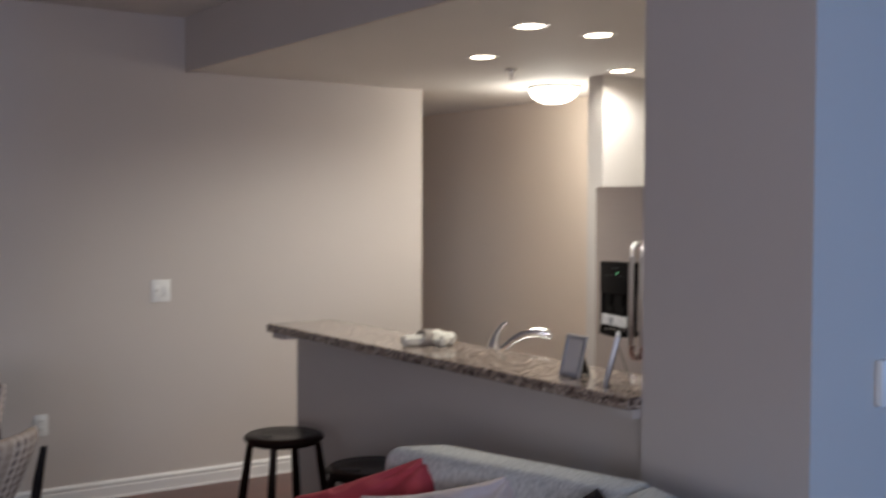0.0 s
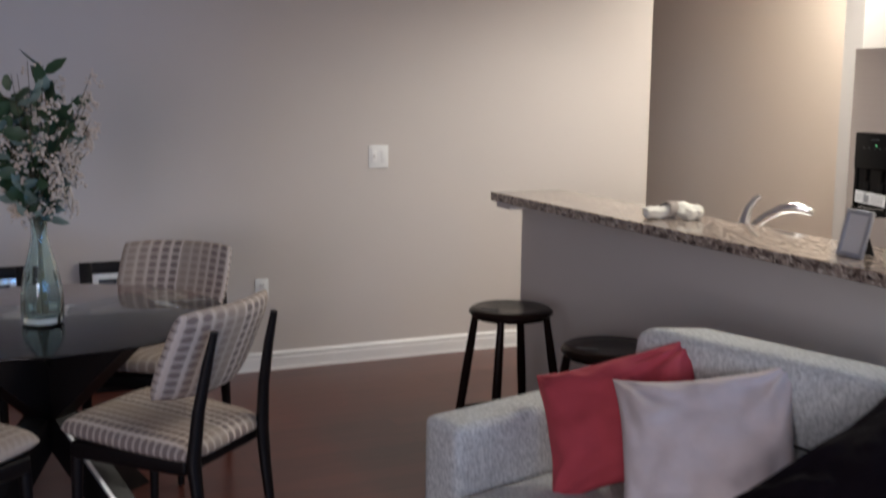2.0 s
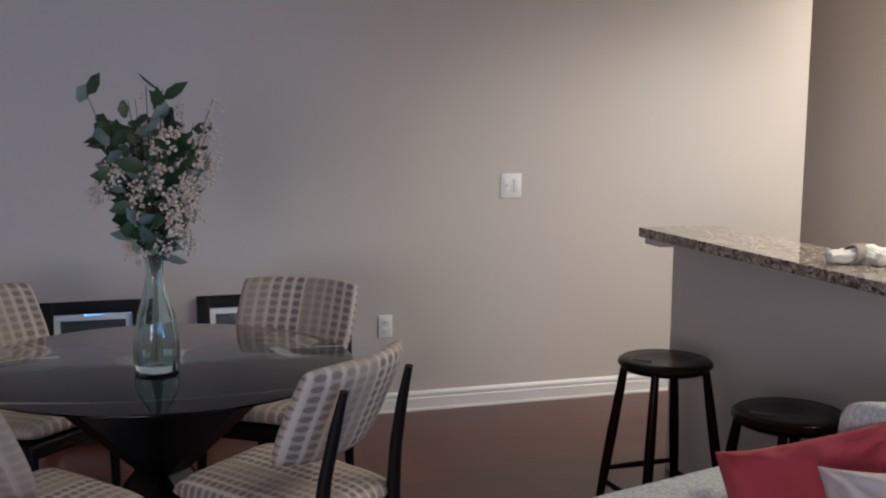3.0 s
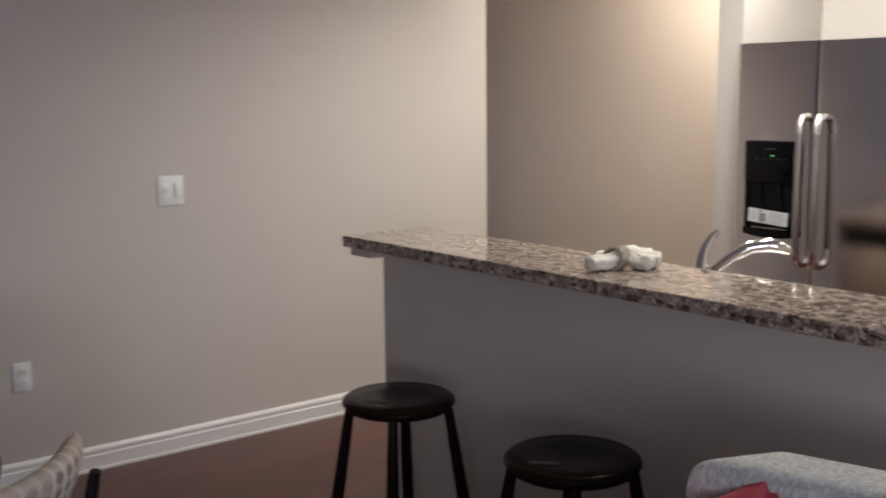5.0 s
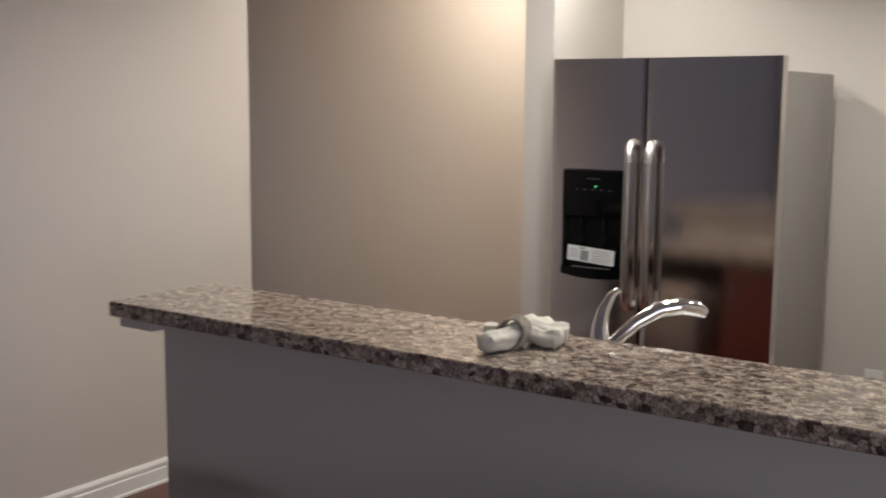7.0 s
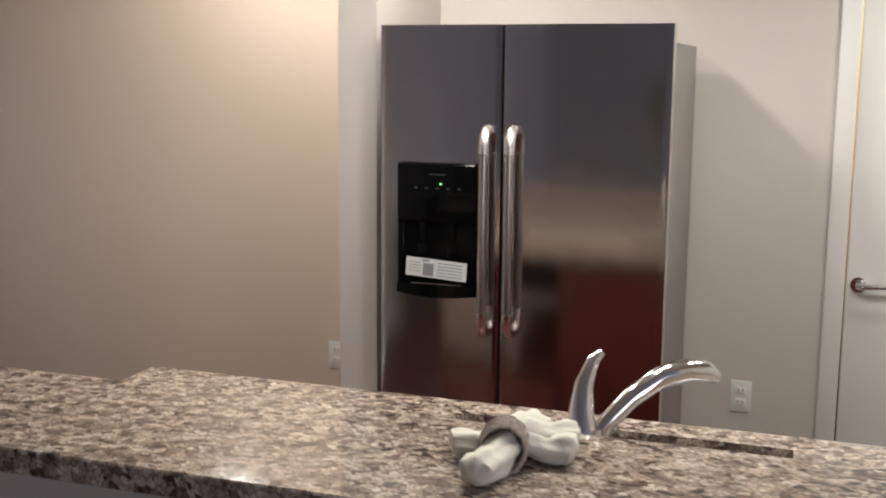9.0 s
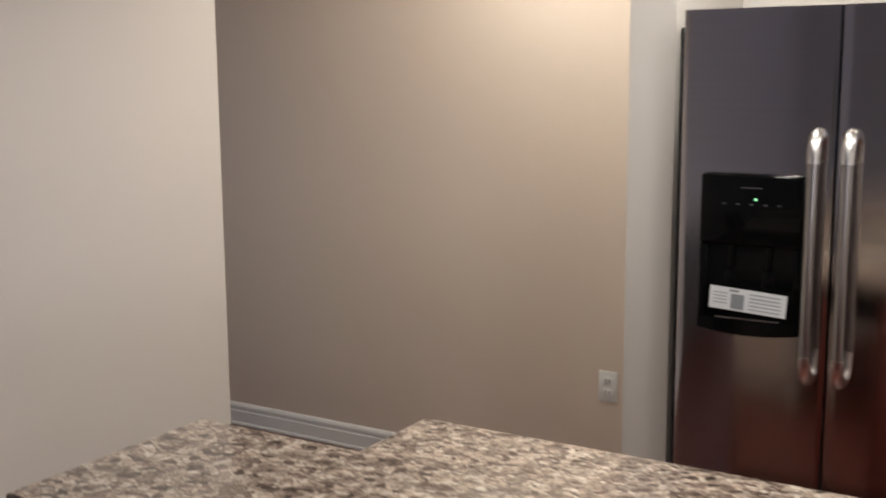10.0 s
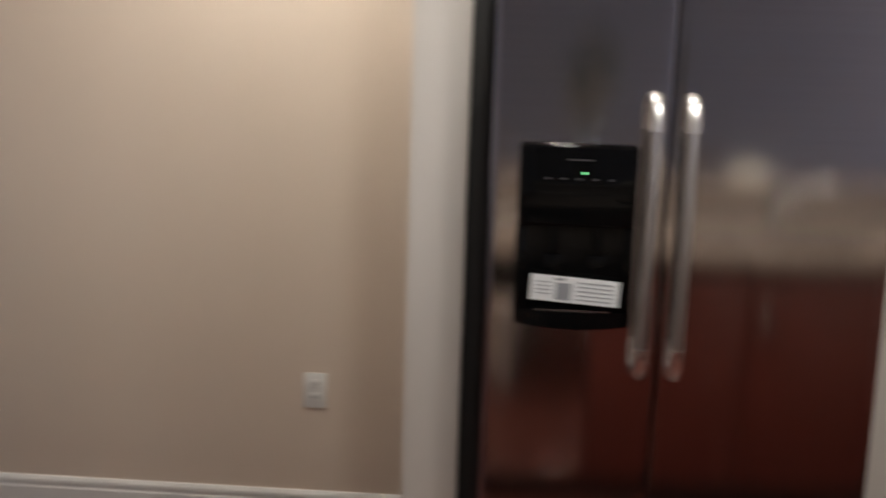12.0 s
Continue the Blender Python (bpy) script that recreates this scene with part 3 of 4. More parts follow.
fridge()
lab = tagged(boxes("paper_label", PAPER, [((4.3985, 4.275, 0.985), (4.3995, 4.478, 1.045))]), "white printed paper label in the dispenser", "label")
lab_mid = Vector((4.399, 4.376, 1.015))
lab.matrix_world = Matrix.Translation(lab_mid) @ Matrix.Rotation(radians(3.5), 4, "X") @ Matrix.Translation(-lab_mid)
boxes("picture", PRINT, [((4.3975, 4.385, 0.990), (4.3984, 4.420, 1.030))], lab)
boxes("print_line", PRINT, [((4.3975, 4.29, 1.033 - 0.010 * k), (4.3984, 4.372, 1.0355 - 0.010 * k)) for k in range(5)] + [((4.3975, 4.43, 1.028 - 0.009 * k), (4.3984, 4.468, 1.030 - 0.009 * k)) for k in range(4)] + [((4.3975, 4.40, 1.035), (4.3984, 4.425, 1.041))], lab)


# ---- soft shapes ----
def soft(name, mat, place, thick, nu, nv, size, parent=None):
    """A stuffed shape: two skins that meet at the rim. place(u, v) gives point and normal, thick(u, v) the half thickness; u, v in -1..1."""
    bm = bmesh.new()
    uv = bm.loops.layers.uv.new("uv")
    for sgn in (1, -1):
        grid = []
        for i in range(nu + 1):
            row = []
            for j in range(nv + 1):
                u, v = math.sin((2 * i / nu - 1) * math.pi / 2), math.sin((2 * j / nv - 1) * math.pi / 2)
                p, nrm = place(u, v)
                row.append((bm.verts.new(Vector(p) + Vector(nrm) * sgn * thick(u, v, sgn)), u, v))
            grid.append(row)
        for i in range(nu):
            for j in range(nv):
                q = [grid[i][j], grid[i + 1][j], grid[i + 1][j + 1], grid[i][j + 1]]
                f = bm.faces.new([k[0] for k in (q if sgn > 0 else q[::-1])])
                for lp, k in zip(f.loops, q if sgn > 0 else q[::-1]):
                    lp[uv].uv = (k[1] * size[0] / 2 + 5, k[2] * size[1] / 2 + 5)
    bmesh.ops.remove_doubles(bm, verts=bm.verts, dist=0.0008)
    return finish(name, bm, mat, parent, smooth=True, angle=70)


def pillow(label, mat, centre, w, h, fat=0.075, seed=0):
    """A square scatter cushion with drawn-out corners; w and h are its half sides."""
    w, h, c = Vector(w), Vector(h), Vector(centre)
    nrm = w.cross(h).normalized()

    def place(u, v):
        pull = 1 - 0.15 * (1 - abs(u) ** 2.5) * abs(v) ** 3
        pull2 = 1 - 0.11 * (1 - abs(v) ** 2.5) * abs(u) ** 3
        p = c + w * u * pull2 * 1.04 + h * v * pull * 1.04
        k = noise.noise(Vector((u * 2.2 + seed, v * 2.2, seed * 1.7)))
        flop = -0.05 * max(0.0, v) ** 3 * abs(u) ** 3
        return p + nrm * (0.014 * k + flop), nrm

    def thick(u, v, sgn):
        edge = max(0.0, (1 - abs(u) ** 2.6) * (1 - abs(v) ** 2.6)) ** 0.52
        dents = 0.24 * noise.noise(Vector((u * 2.1, v * 2.1, seed + sgn)))
        # creases that run in from the corners
        fan = math.atan2(1.05 - abs(v), 1.05 - abs(u))
        far = min(1.0, abs(u * v) * 2.2)
        fold = 0.20 * far * math.sin(fan * 11 + seed * 2 + 3 * noise.noise(Vector((u * 3, v * 3, seed))))
        pinch = 0.16 * (1 - abs(noise.noise(Vector((u * 3.2 + v * 1.5, v * 3.2 - u, seed * 2.3 + sgn))))) ** 7
        return fat * 1.22 * edge * (1 + dents + fold - pinch)
    o = soft("cushion", mat, place, thick, 44, 44, (0.45, 0.45))
    return tagged(o, label, "cushion", "cushions on the sofa")


def prism(bm, poly, z0, z1, bevel, seg=3, lean=(0, 0)):
    lo = [bm.verts.new((x, y, z0)) for x, y in poly]
    hi = [bm.verts.new((x + lean[0], y + lean[1], z1)) for x, y in poly]
    k = len(poly)
    fs = [bm.faces.new(lo[::-1]), bm.faces.new(hi)]
    for i in range(k):
        fs.append(bm.faces.new((lo[i], lo[(i + 1) % k], hi[(i + 1) % k], hi[i])))
    bmesh.ops.recalc_face_normals(bm, faces=fs)
    if bevel:
        bmesh.ops.bevel(bm, geom=list({e for f in fs for e in f.edges}), offset=bevel, segments=seg, profile=0.6, affect="EDGES")


# ---- living room ----
def sofa():
    e = empty("sofa", pose(1.33, 3.01, 0), "light grey tweed sofa with low arms and tufted back", "sofa")
    a = radians(15)
    U, V = Vector((math.cos(a), math.sin(a))), Vector((math.sin(a), -math.cos(a)))
    b = radians(-14)
    U2, V2 = Vector((math.cos(b), math.sin(b))), Vector((math.sin(b), -math.cos(b)))
    P = lambda u, v: tuple(U * u + V * v)
    m0, m1 = U * 0.49 + V * 1.21, U * 0.67 + V * 1.21
    Q = lambda p, v: tuple(p + V2 * v)
    f0 = U * 0.0 + V * 1.12
    bm = bmesh.new()
    prism(bm, [P(0.0, 0.0), P(0.0, 0.16), P(0.60, 0.16), P(0.60, 0.0)], 0.10, 0.625, 0.035, 4)
    finish("arm", bm, TWEED, e, smooth=True, angle=60)
    bm = bmesh.new()
    prism(bm, [P(0.49, 0.255), P(0.49, 1.16), P(0.655, 1.16), P(0.655, 0.385)], 0.12, 0.878, 0.04, 4, tuple(U * 0.045 + V * 0.08))
    finish("backrest", bm, TWEED, e, smooth=True, angle=60)
    bm = bmesh.new()
    prism(bm, [tuple(m0 + V2 * 0.01), Q(m0, 1.0), Q(m1, 1.0), tuple(m1 + V2 * 0.01)], 0.12, 0.878, 0.04, 4, tuple(U2 * 0.03))
    finish("backrest", bm, TWEED, e, smooth=True, angle=60)
    bm = bmesh.new()
    prism(bm, [P(0.0, 0.165), tuple(f0), tuple(f0 + V2 * 0.9), Q(m0, 0.99), tuple(m0), P(0.489, 0.165)], 0.12, 0.30, 0.02)
    finish("base", bm, TWEED, e, smooth=True, angle=60)
    bm = bmesh.new()
    prism(bm, [P(-0.04, 0.165), tuple(f0 - U * 0.04), tuple(f0 + V2 * 0.9), Q(m0, 0.99), tuple(m0), P(0.489, 0.165)], 0.302, 0.43, 0.045, 4)
    finish("seat", bm, TWEED, e, smooth=True, angle=60)
    # stitched cross seams and buttons of the back
    bm = bmesh.new()
    o3 = lambda u, v, z: (*P(u, v), z)
    tube(bm, [o3(0.5195, 0.28, 0.66), o3(0.5195, 1.16, 0.66)], 0.004, 6)
    for v in (0.42, 0.80):
        tube(bm, [o3(0.5075, v, 0.44), o3(0.5205, v, 0.66), o3(0.5285, v, 0.79)], 0.003, 6)
    tagged(finish("seam", bm, RUBBER_AND_SHADE, e), "dark stitched seam")
    for p in (P(0.06, 0.05), P(0.54, 0.08), m1 + V2 * 0.94 - U2 * 0.06, f0 + V2 * 0.85 + U2 * 0.06):
        bm = bmesh.new()
        tube(bm, [(*p, 0.0), (*p, 0.13)], [0.018, 0.025], 12)
        tagged(finish("leg", bm, DARKWOOD, e, smooth=True), "short dark wooden leg")
    return e


sofa()
pillow("coral red cotton cushion leaning in the sofa corner", RED, (1.82, 2.715, 0.638), (0.165, -0.155, 0.082), (0.020, 0.10, 0.165), 0.06, 1)
pillow("lilac grey linen cushion on the sofa", LINEN, (1.86, 2.38, 0.638), (0.185, -0.135, 0.038), (0.040, 0.088, 0.195), 0.075, 2)
pillow("near black velvet cushion standing on its corner", PLUM, (1.91, 1.875, 0.665), (0.215, -0.02, 0.11), (0.0, 0.16, 0.125), 0.075, 3)
pillow("coral red cotton cushion on the sofa", RED, (1.925, 1.505, 0.60), (0.10, -0.19, 0.01), (0.03, 0.03, 0.18), 0.06, 4)


def stool(m):
    e = empty("bar_stool", m, "dark stained wooden bar stool with a handle slot", "stool", "stools at the bar")
    bm = bmesh.new()
    lathe(bm, [(0.0, 0.592), (0.150, 0.592), (0.158, 0.600), (0.168, 0.612), (0.166, 0.622), (0.155, 0.630), (0.10, 0.6255), (0.0, 0.622)], 48)
    seat = finish("seat", bm, STOOLWOOD, e, smooth=True, angle=50)
    bm = bmesh.new()
    prism(bm, [(0.028 * sx + 0.010 * math.cos(t) - 0.07, 0.010 * math.sin(t) - 0.054) for sx, t in [(1, -1.57), (1, -0.8), (1, 0), (1, 0.8), (1, 1.57), (-1, 1.57), (-1, 2.36), (-1, 3.14), (-1, 3.93), (-1, 4.71)]], 0.618, 0.6275, 0)
    tagged(finish("slot", bm, SLOT, e), "cut-out handle slot")
    tops = [(0.145 * sx, 0.145 * sy) for sx, sy in ((1, 0), (0, 1), (-1, 0), (0, -1))]
    feet = [(x * 1.62, y * 1.62) for x, y in tops]
    for (a, b), (c, d) in zip(tops, feet):
        bm = bmesh.new()
        at = lambda k: (c + (a - c) * k, d + (b - d) * k, 0.598 * k)
        tube(bm, [at(0), at(0.12), at(0.3), at(0.55), at(0.8), at(1)], [0.013, 0.015, 0.018, 0.019, 0.017, 0.014], 12)
        finish("leg", bm, STOOLWOOD, e, smooth=True, angle=60)
    for i in range(4):
        k = 0.30 if i % 2 else 0.22
        p = [(feet[j][0] + (tops[j][0] - feet[j][0]) * k, feet[j][1] + (tops[j][1] - feet[j][1]) * k, 0.598 * k) for j in (i, (i + 1) % 4)]
        mid = tuple((s + t) / 2 for s, t in zip(*p))
        bm = bmesh.new()
        tube(bm, [p[0], mid, p[1]], [0.009, 0.012, 0.009], 10)
        finish("rung", bm, STOOLWOOD, e, smooth=True, angle=60)
    return e


first = stool(pose(2.245, 4.20, 0, 0, 0, -43))
first.scale = (1.06, 1.06, 1.022)
second = copy_thing(first, pose(2.26, 3.455, 0, 0, 0, -43))
second.scale = (1.08, 1.08, 1.022)


# ---- dining area ----
TX, TY = 0.40, 4.20


def table():
    e = empty("dining_table", pose(TX, TY, 0), "round glass dining table on a crossed black wooden base", "table")
    bm = bmesh.new()
    lathe(bm, [(0.0, 0.745), (0.614, 0.745), (0.619, 0.747), (0.619, 0.752), (0.612, 0.754), (0.0, 0.754)], 96)
    top = finish("top", bm, TABLEGLASS, e, smooth=True, angle=30)
    top.visible_shadow = False
    for k in range(4):
        a = math.pi / 4 + k * math.pi / 2 - 0.09
        d, s = Vector((math.cos(a), math.sin(a), 0)), Vector((-math.sin(a), math.cos(a), 0))
        bm = bmesh.new()
        # one blade: wide at the top, narrow where the four cross, leaning out to the floor
        prof = [(-0.45, 0.0), (-0.32, 0.0), (0.07, 0.40), (0.46, 0.7445), (0.16, 0.7445), (-0.07, 0.40)]
        fr, bk = [], []
        for r, z in prof:
            off = 0.05
            fr.append(bm.verts.new(d * r + s * off + Vector((0, 0, z))))
            bk.append(bm.verts.new(d * r - s * off + Vector((0, 0, z))))
        n = len(prof)
        bm.faces.new(fr)
        bm.faces.new(bk[::-1])
        for i in range(n):
            bm.faces.new((fr[i], fr[(i + 1) % n], bk[(i + 1) % n], bk[i]))
        leg = finish("leg", bm, DARKWOOD, e)
        if k != 1:
            continue
        bm = bmesh.new()
        p0, p1 = d * -0.452 + Vector((0, 0, 0.006)), d * -0.10 + Vector((0, 0, 0.372))
        out = (p1 - p0).cross(s).normalized()
        vs = [bm.verts.new(p + s * w + out * o_) for p in (p0, p1) for w in (0.034, 0.050) for o_ in (-0.004, 0.004)]
        bmesh.ops.convex_hull(bm, input=vs)
        tagged(finish("edge_strip", bm, PEWTER, leg), "narrow pale strip along the leg edge")
    return e


table()


def chair(m):
    e = empty("dining_chair", m, "black wooden dining chair with dotted cream upholstery", "chair", "chairs round the table")
    seat = soft("seat", DOTS, lambda u, v: ((0.235 * u * (1 - 0.06 * (v < 0) * abs(v)) * (1 - 0.03 * abs(v) ** 6), 0.25 * v * (1 - 0.05 * u ** 6), 0.452 + 0.02 * v), (0, 0, 1)),
                lambda u, v, s: (0.046 if s > 0 else 0.028) * max(0.0, (1 - u ** 8) * (1 - v ** 8)) ** 0.45, 24, 24, (0.60, 0.80), e)

    def back(u, v):
        x = 0.248 * u * (1 - 0.10 * max(0, -v) ** 2) * (1 - 0.03 * abs(v) ** 6)
        z = 0.745 + 0.150 * v * (1 - 0.07 * u ** 4)
        return (x, -0.245 - 0.065 * v + 0.066 * u * u, z), (0, 0.95, 0.3)
    soft("backrest", DOTS, back, lambda u, v, s: 0.033 * max(0.0, (1 - u ** 6) * (1 - v ** 6)) ** 0.45, 26, 20, (0.56, 0.42), e)
    bm = bmesh.new()
    prism(bm, [(-0.205, -0.225), (0.205, -0.225), (0.215, 0.215), (-0.215, 0.215)], 0.372, 0.428, 0.012)
    finish("seat_frame", bm, DARKWOOD, e, smooth=True)
    for sx in (1, -1):
        bm = bmesh.new()
        tube(bm, [(0.190 * sx, -0.300, 0.0), (0.193 * sx, -0.262, 0.30), (0.195 * sx, -0.25, 0.42), (0.185 * sx, -0.265, 0.58), (0.175 * sx, -0.292, 0.72), (0.17 * sx, -0.318, 0.83)], [0.014, 0.023, 0.027, 0.023, 0.020, 0.014], 10, 0.8)
        finish("stile", bm, DARKWOOD, e, smooth=True, angle=60)
        bm = bmesh.new()
        tube(bm, [(0.20 * sx, 0.21, 0.0), (0.197 * sx, 0.20, 0.38)], [0.013, 0.021], 10)
        finish("leg", bm, DARKWOOD, e, smooth=True, angle=60)
    return e


def facing(x, y, fx, fy):
    return pose(x, y, 0, 0, 0, math.degrees(math.atan2(fy, fx)) - 90)


ch = chair(facing(0.722, 3.745, -0.68, 0.73))
copy_thing(ch, facing(0.845, 4.66, -0.58, -0.81))
copy_thing(ch, facing(-0.02, 4.76, 0.72, -0.69))
copy_thing(ch, facing(0.0, 3.70, 0.80, 0.60))


def vase_and_flowers():
    vx, vy, vz = 0.38, 4.08, 0.755
    e = empty("flower_vase", pose(vx, vy, vz), "tall aqua glass vase on the dining table", "vase")
    bm = bmesh.new()
    outer = [(0.058, 0.0), (0.066, 0.008), (0.070, 0.05), (0.067, 0.11), (0.055, 0.18), (0.036, 0.25), (0.026, 0.30), (0.027, 0.34), (0.037, 0.375), (0.050, 0.397)]
    inner = [(0.047, 0.397), (0.034, 0.375), (0.0235, 0.34), (0.0225, 0.30), (0.032, 0.25), (0.051, 0.18), (0.063, 0.11), (0.065, 0.05), (0.056, 0.024), (0.0, 0.022)]
    lathe(bm, outer + inner, 80)
    for v in bm.verts:
        rib = 1 + 0.022 * math.cos(10 * math.atan2(v.co.y, v.co.x))
        v.co.x, v.co.y = v.co.x * rib, v.co.y * rib
    glass = finish("glass", bm, VASEGLASS, e, smooth=True, angle=60)
    glass.visible_shadow = False
    f = empty("flower_bouquet", pose(vx, vy, vz), "artificial bouquet of eucalyptus leaves and dried cream blossom", "flowers")
    rnd = random.Random(7)
    stems, dark, pale, bloom = bmesh.new(), bmesh.new(), bmesh.new(), bmesh.new()

    def leaf(bm, p, d, length, width):
        d = d.normalized()
        s = d.cross(Vector((rnd.uniform(-1, 1), rnd.uniform(-1, 1), rnd.uniform(-0.3, 1)))).normalized()
        up = s.cross(d)
        c = [p, p + d * length * 0.3 + s * width * 0.45, p + d * length * 0.65 + s * width * 0.42, p + d * length, p + d * length * 0.65 - s * width * 0.42, p + d * length * 0.3 - s * width * 0.45]
        mid1, mid2 = p + d * length * 0.33 - up * width * 0.14, p + d * length * 0.68 - up * width * 0.12
        a = [bm.verts.new(q) for q in c]
        m1, m2 = bm.verts.new(mid1), bm.verts.new(mid2)
        for q in ((a[0], a[1], m1), (a[1], a[2], m2, m1), (a[2], a[3], m2), (a[3], a[4], m2), (a[4], a[5], m1, m2), (a[5], a[0], m1)):
            bm.faces.new(q)
    for k in range(30):
        ang = k * 2.4 + rnd.uniform(-0.3, 0.3)
        spread = rnd.uniform(0.02, 0.19)
        height = rnd.uniform(0.62, 0.88) if k % 2 else rnd.uniform(0.60, 0.97 - spread)
        pts = [Vector((0.02 * math.cos(ang + 2), 0.02 * math.sin(ang + 2), 0.03)), Vector((0.008 * math.cos(ang), 0.008 * math.sin(ang), 0.31)),
               Vector((spread * 0.45 * math.cos(ang), spread * 0.45 * math.sin(ang), 0.31 + (height - 0.31) * 0.5)), Vector((spread * math.cos(ang), spread * math.sin(ang), height))]
        tube(stems, pts, [0.0026, 0.0024, 0.002, 0.0012], 5)
        bloomy = k % 5 in (1, 3)
        for j in range(26):
            t = rnd.uniform(0.12, 1.0)
            p = pts[1].lerp(pts[2], t * 2) if t < 0.5 else pts[2].lerp(pts[3], t * 2 - 1)
            d = Vector((math.cos(ang) * 0.5 + rnd.uniform(-1, 1), math.sin(ang) * 0.5 + rnd.uniform(-1, 1), rnd.uniform(-0.2, 0.9)))
            if bloomy:
                tip = p + d.normalized() * rnd.uniform(0.02, 0.05) + Vector((0, 0, -0.02 * rnd.random()))
                tube(bloom, [p, tip], [0.0009, 0.0009], 3, caps=False)
                for _ in range(4):
                    c = tip + Vector((rnd.uniform(-1, 1), rnd.uniform(-1, 1), rnd.uniform(-1, 1))) * 0.012
                    bmesh.ops.create_icosphere(bloom, subdivisions=1, radius=rnd.uniform(0.004, 0.0075), matrix=Matrix.Translation(c))
            elif j < 14:
                leaf(dark if (k + j) % 3 else pale, p, d, rnd.uniform(0.06, 0.105), rnd.uniform(0.042, 0.068))
    # drooping blossom sprays at the sides
    for k in range(14):
        ang = k * 0.45 + 0.2
        base = Vector((0.03 * math.cos(ang), 0.03 * math.sin(ang), 0.46 + 0.05 * (k % 3)))
        out = Vector((rnd.uniform(0.09, 0.15) * math.cos(ang), rnd.uniform(0.09, 0.15) * math.sin(ang), rnd.uniform(0.42, 0.70)))
        end = out + Vector((0.03 * math.cos(ang), 0.03 * math.sin(ang), -0.10))
        tube(stems, [base, (base + out) / 2 + Vector((0, 0, 0.04)), out, end], [0.002, 0.0018, 0.0014, 0.001], 5)
        for j in range(80):
            c = out.lerp(end, rnd.random()) + Vector((rnd.gauss(0, 1), rnd.gauss(0, 1), rnd.gauss(0, 1))) * 0.013
            bmesh.ops.create_icosphere(bloom, subdivisions=1, radius=rnd.uniform(0.004, 0.0075), matrix=Matrix.Translation(c))
    finish("stem", stems, STEM, f, smooth=True)
    tagged(finish("leaf", dark, LEAF, f, smooth=True), "dark green leaves", kind="stuff")
    tagged(finish("pale_leaf", pale, PALE, f, smooth=True), "silver green leaves", kind="stuff")
    tagged(finish("blossom", bloom, BLOSSOM, f), "dried cream blossom", kind="stuff")


vase_and_flowers()


def leaning_picture(x0, x1):
    """A framed print that stands on the floor and leans on the wall."""
    w, h, t = x1 - x0, 0.665, 0.06
    e = empty("picture_frame", pose((x0 + x1) / 2, YN - 0.135, 0.003, -9.5), "black framed print leaning on the wall", "picture", "pictures on the floor")
    bm = bmesh.new()
    for lo, hi in (((-w / 2, 0, 0), (-w / 2 + t, 0.025, h)), ((w / 2 - t, 0, 0), (w / 2, 0.025, h)), ((-w / 2 + t, 0.001, 0), (w / 2 - t, 0.025, t)), ((-w / 2 + t, 0.001, h - t), (w / 2 - t, 0.025, h))):
        box(bm, lo, hi, 0.003)
    finish("frame", bm, DARKWOOD, e, smooth=True)
    boxes("mat", CARD, [((-w / 2 + t, 0.014, t), (w / 2 - t, 0.018, h - t))], e)
    boxes("print", DARKPRINT, [((-w / 2 + t + 0.03, 0.010, t + 0.03), (w / 2 - t - 0.03, 0.0135, h - t - 0.03))], e)
    g = boxes("glass", PANE, [((-w / 2 + t, 0.006, t), (w / 2 - t, 0.009, h - t))], e)
    g.visible_shadow = False
    return e


PANE = clear_glass("picture_glass", (0.95, 0.97, 0.97), ior=1.5)
leaning_picture(-0.02, 0.45)
leaning_picture(0.69, 1.16)


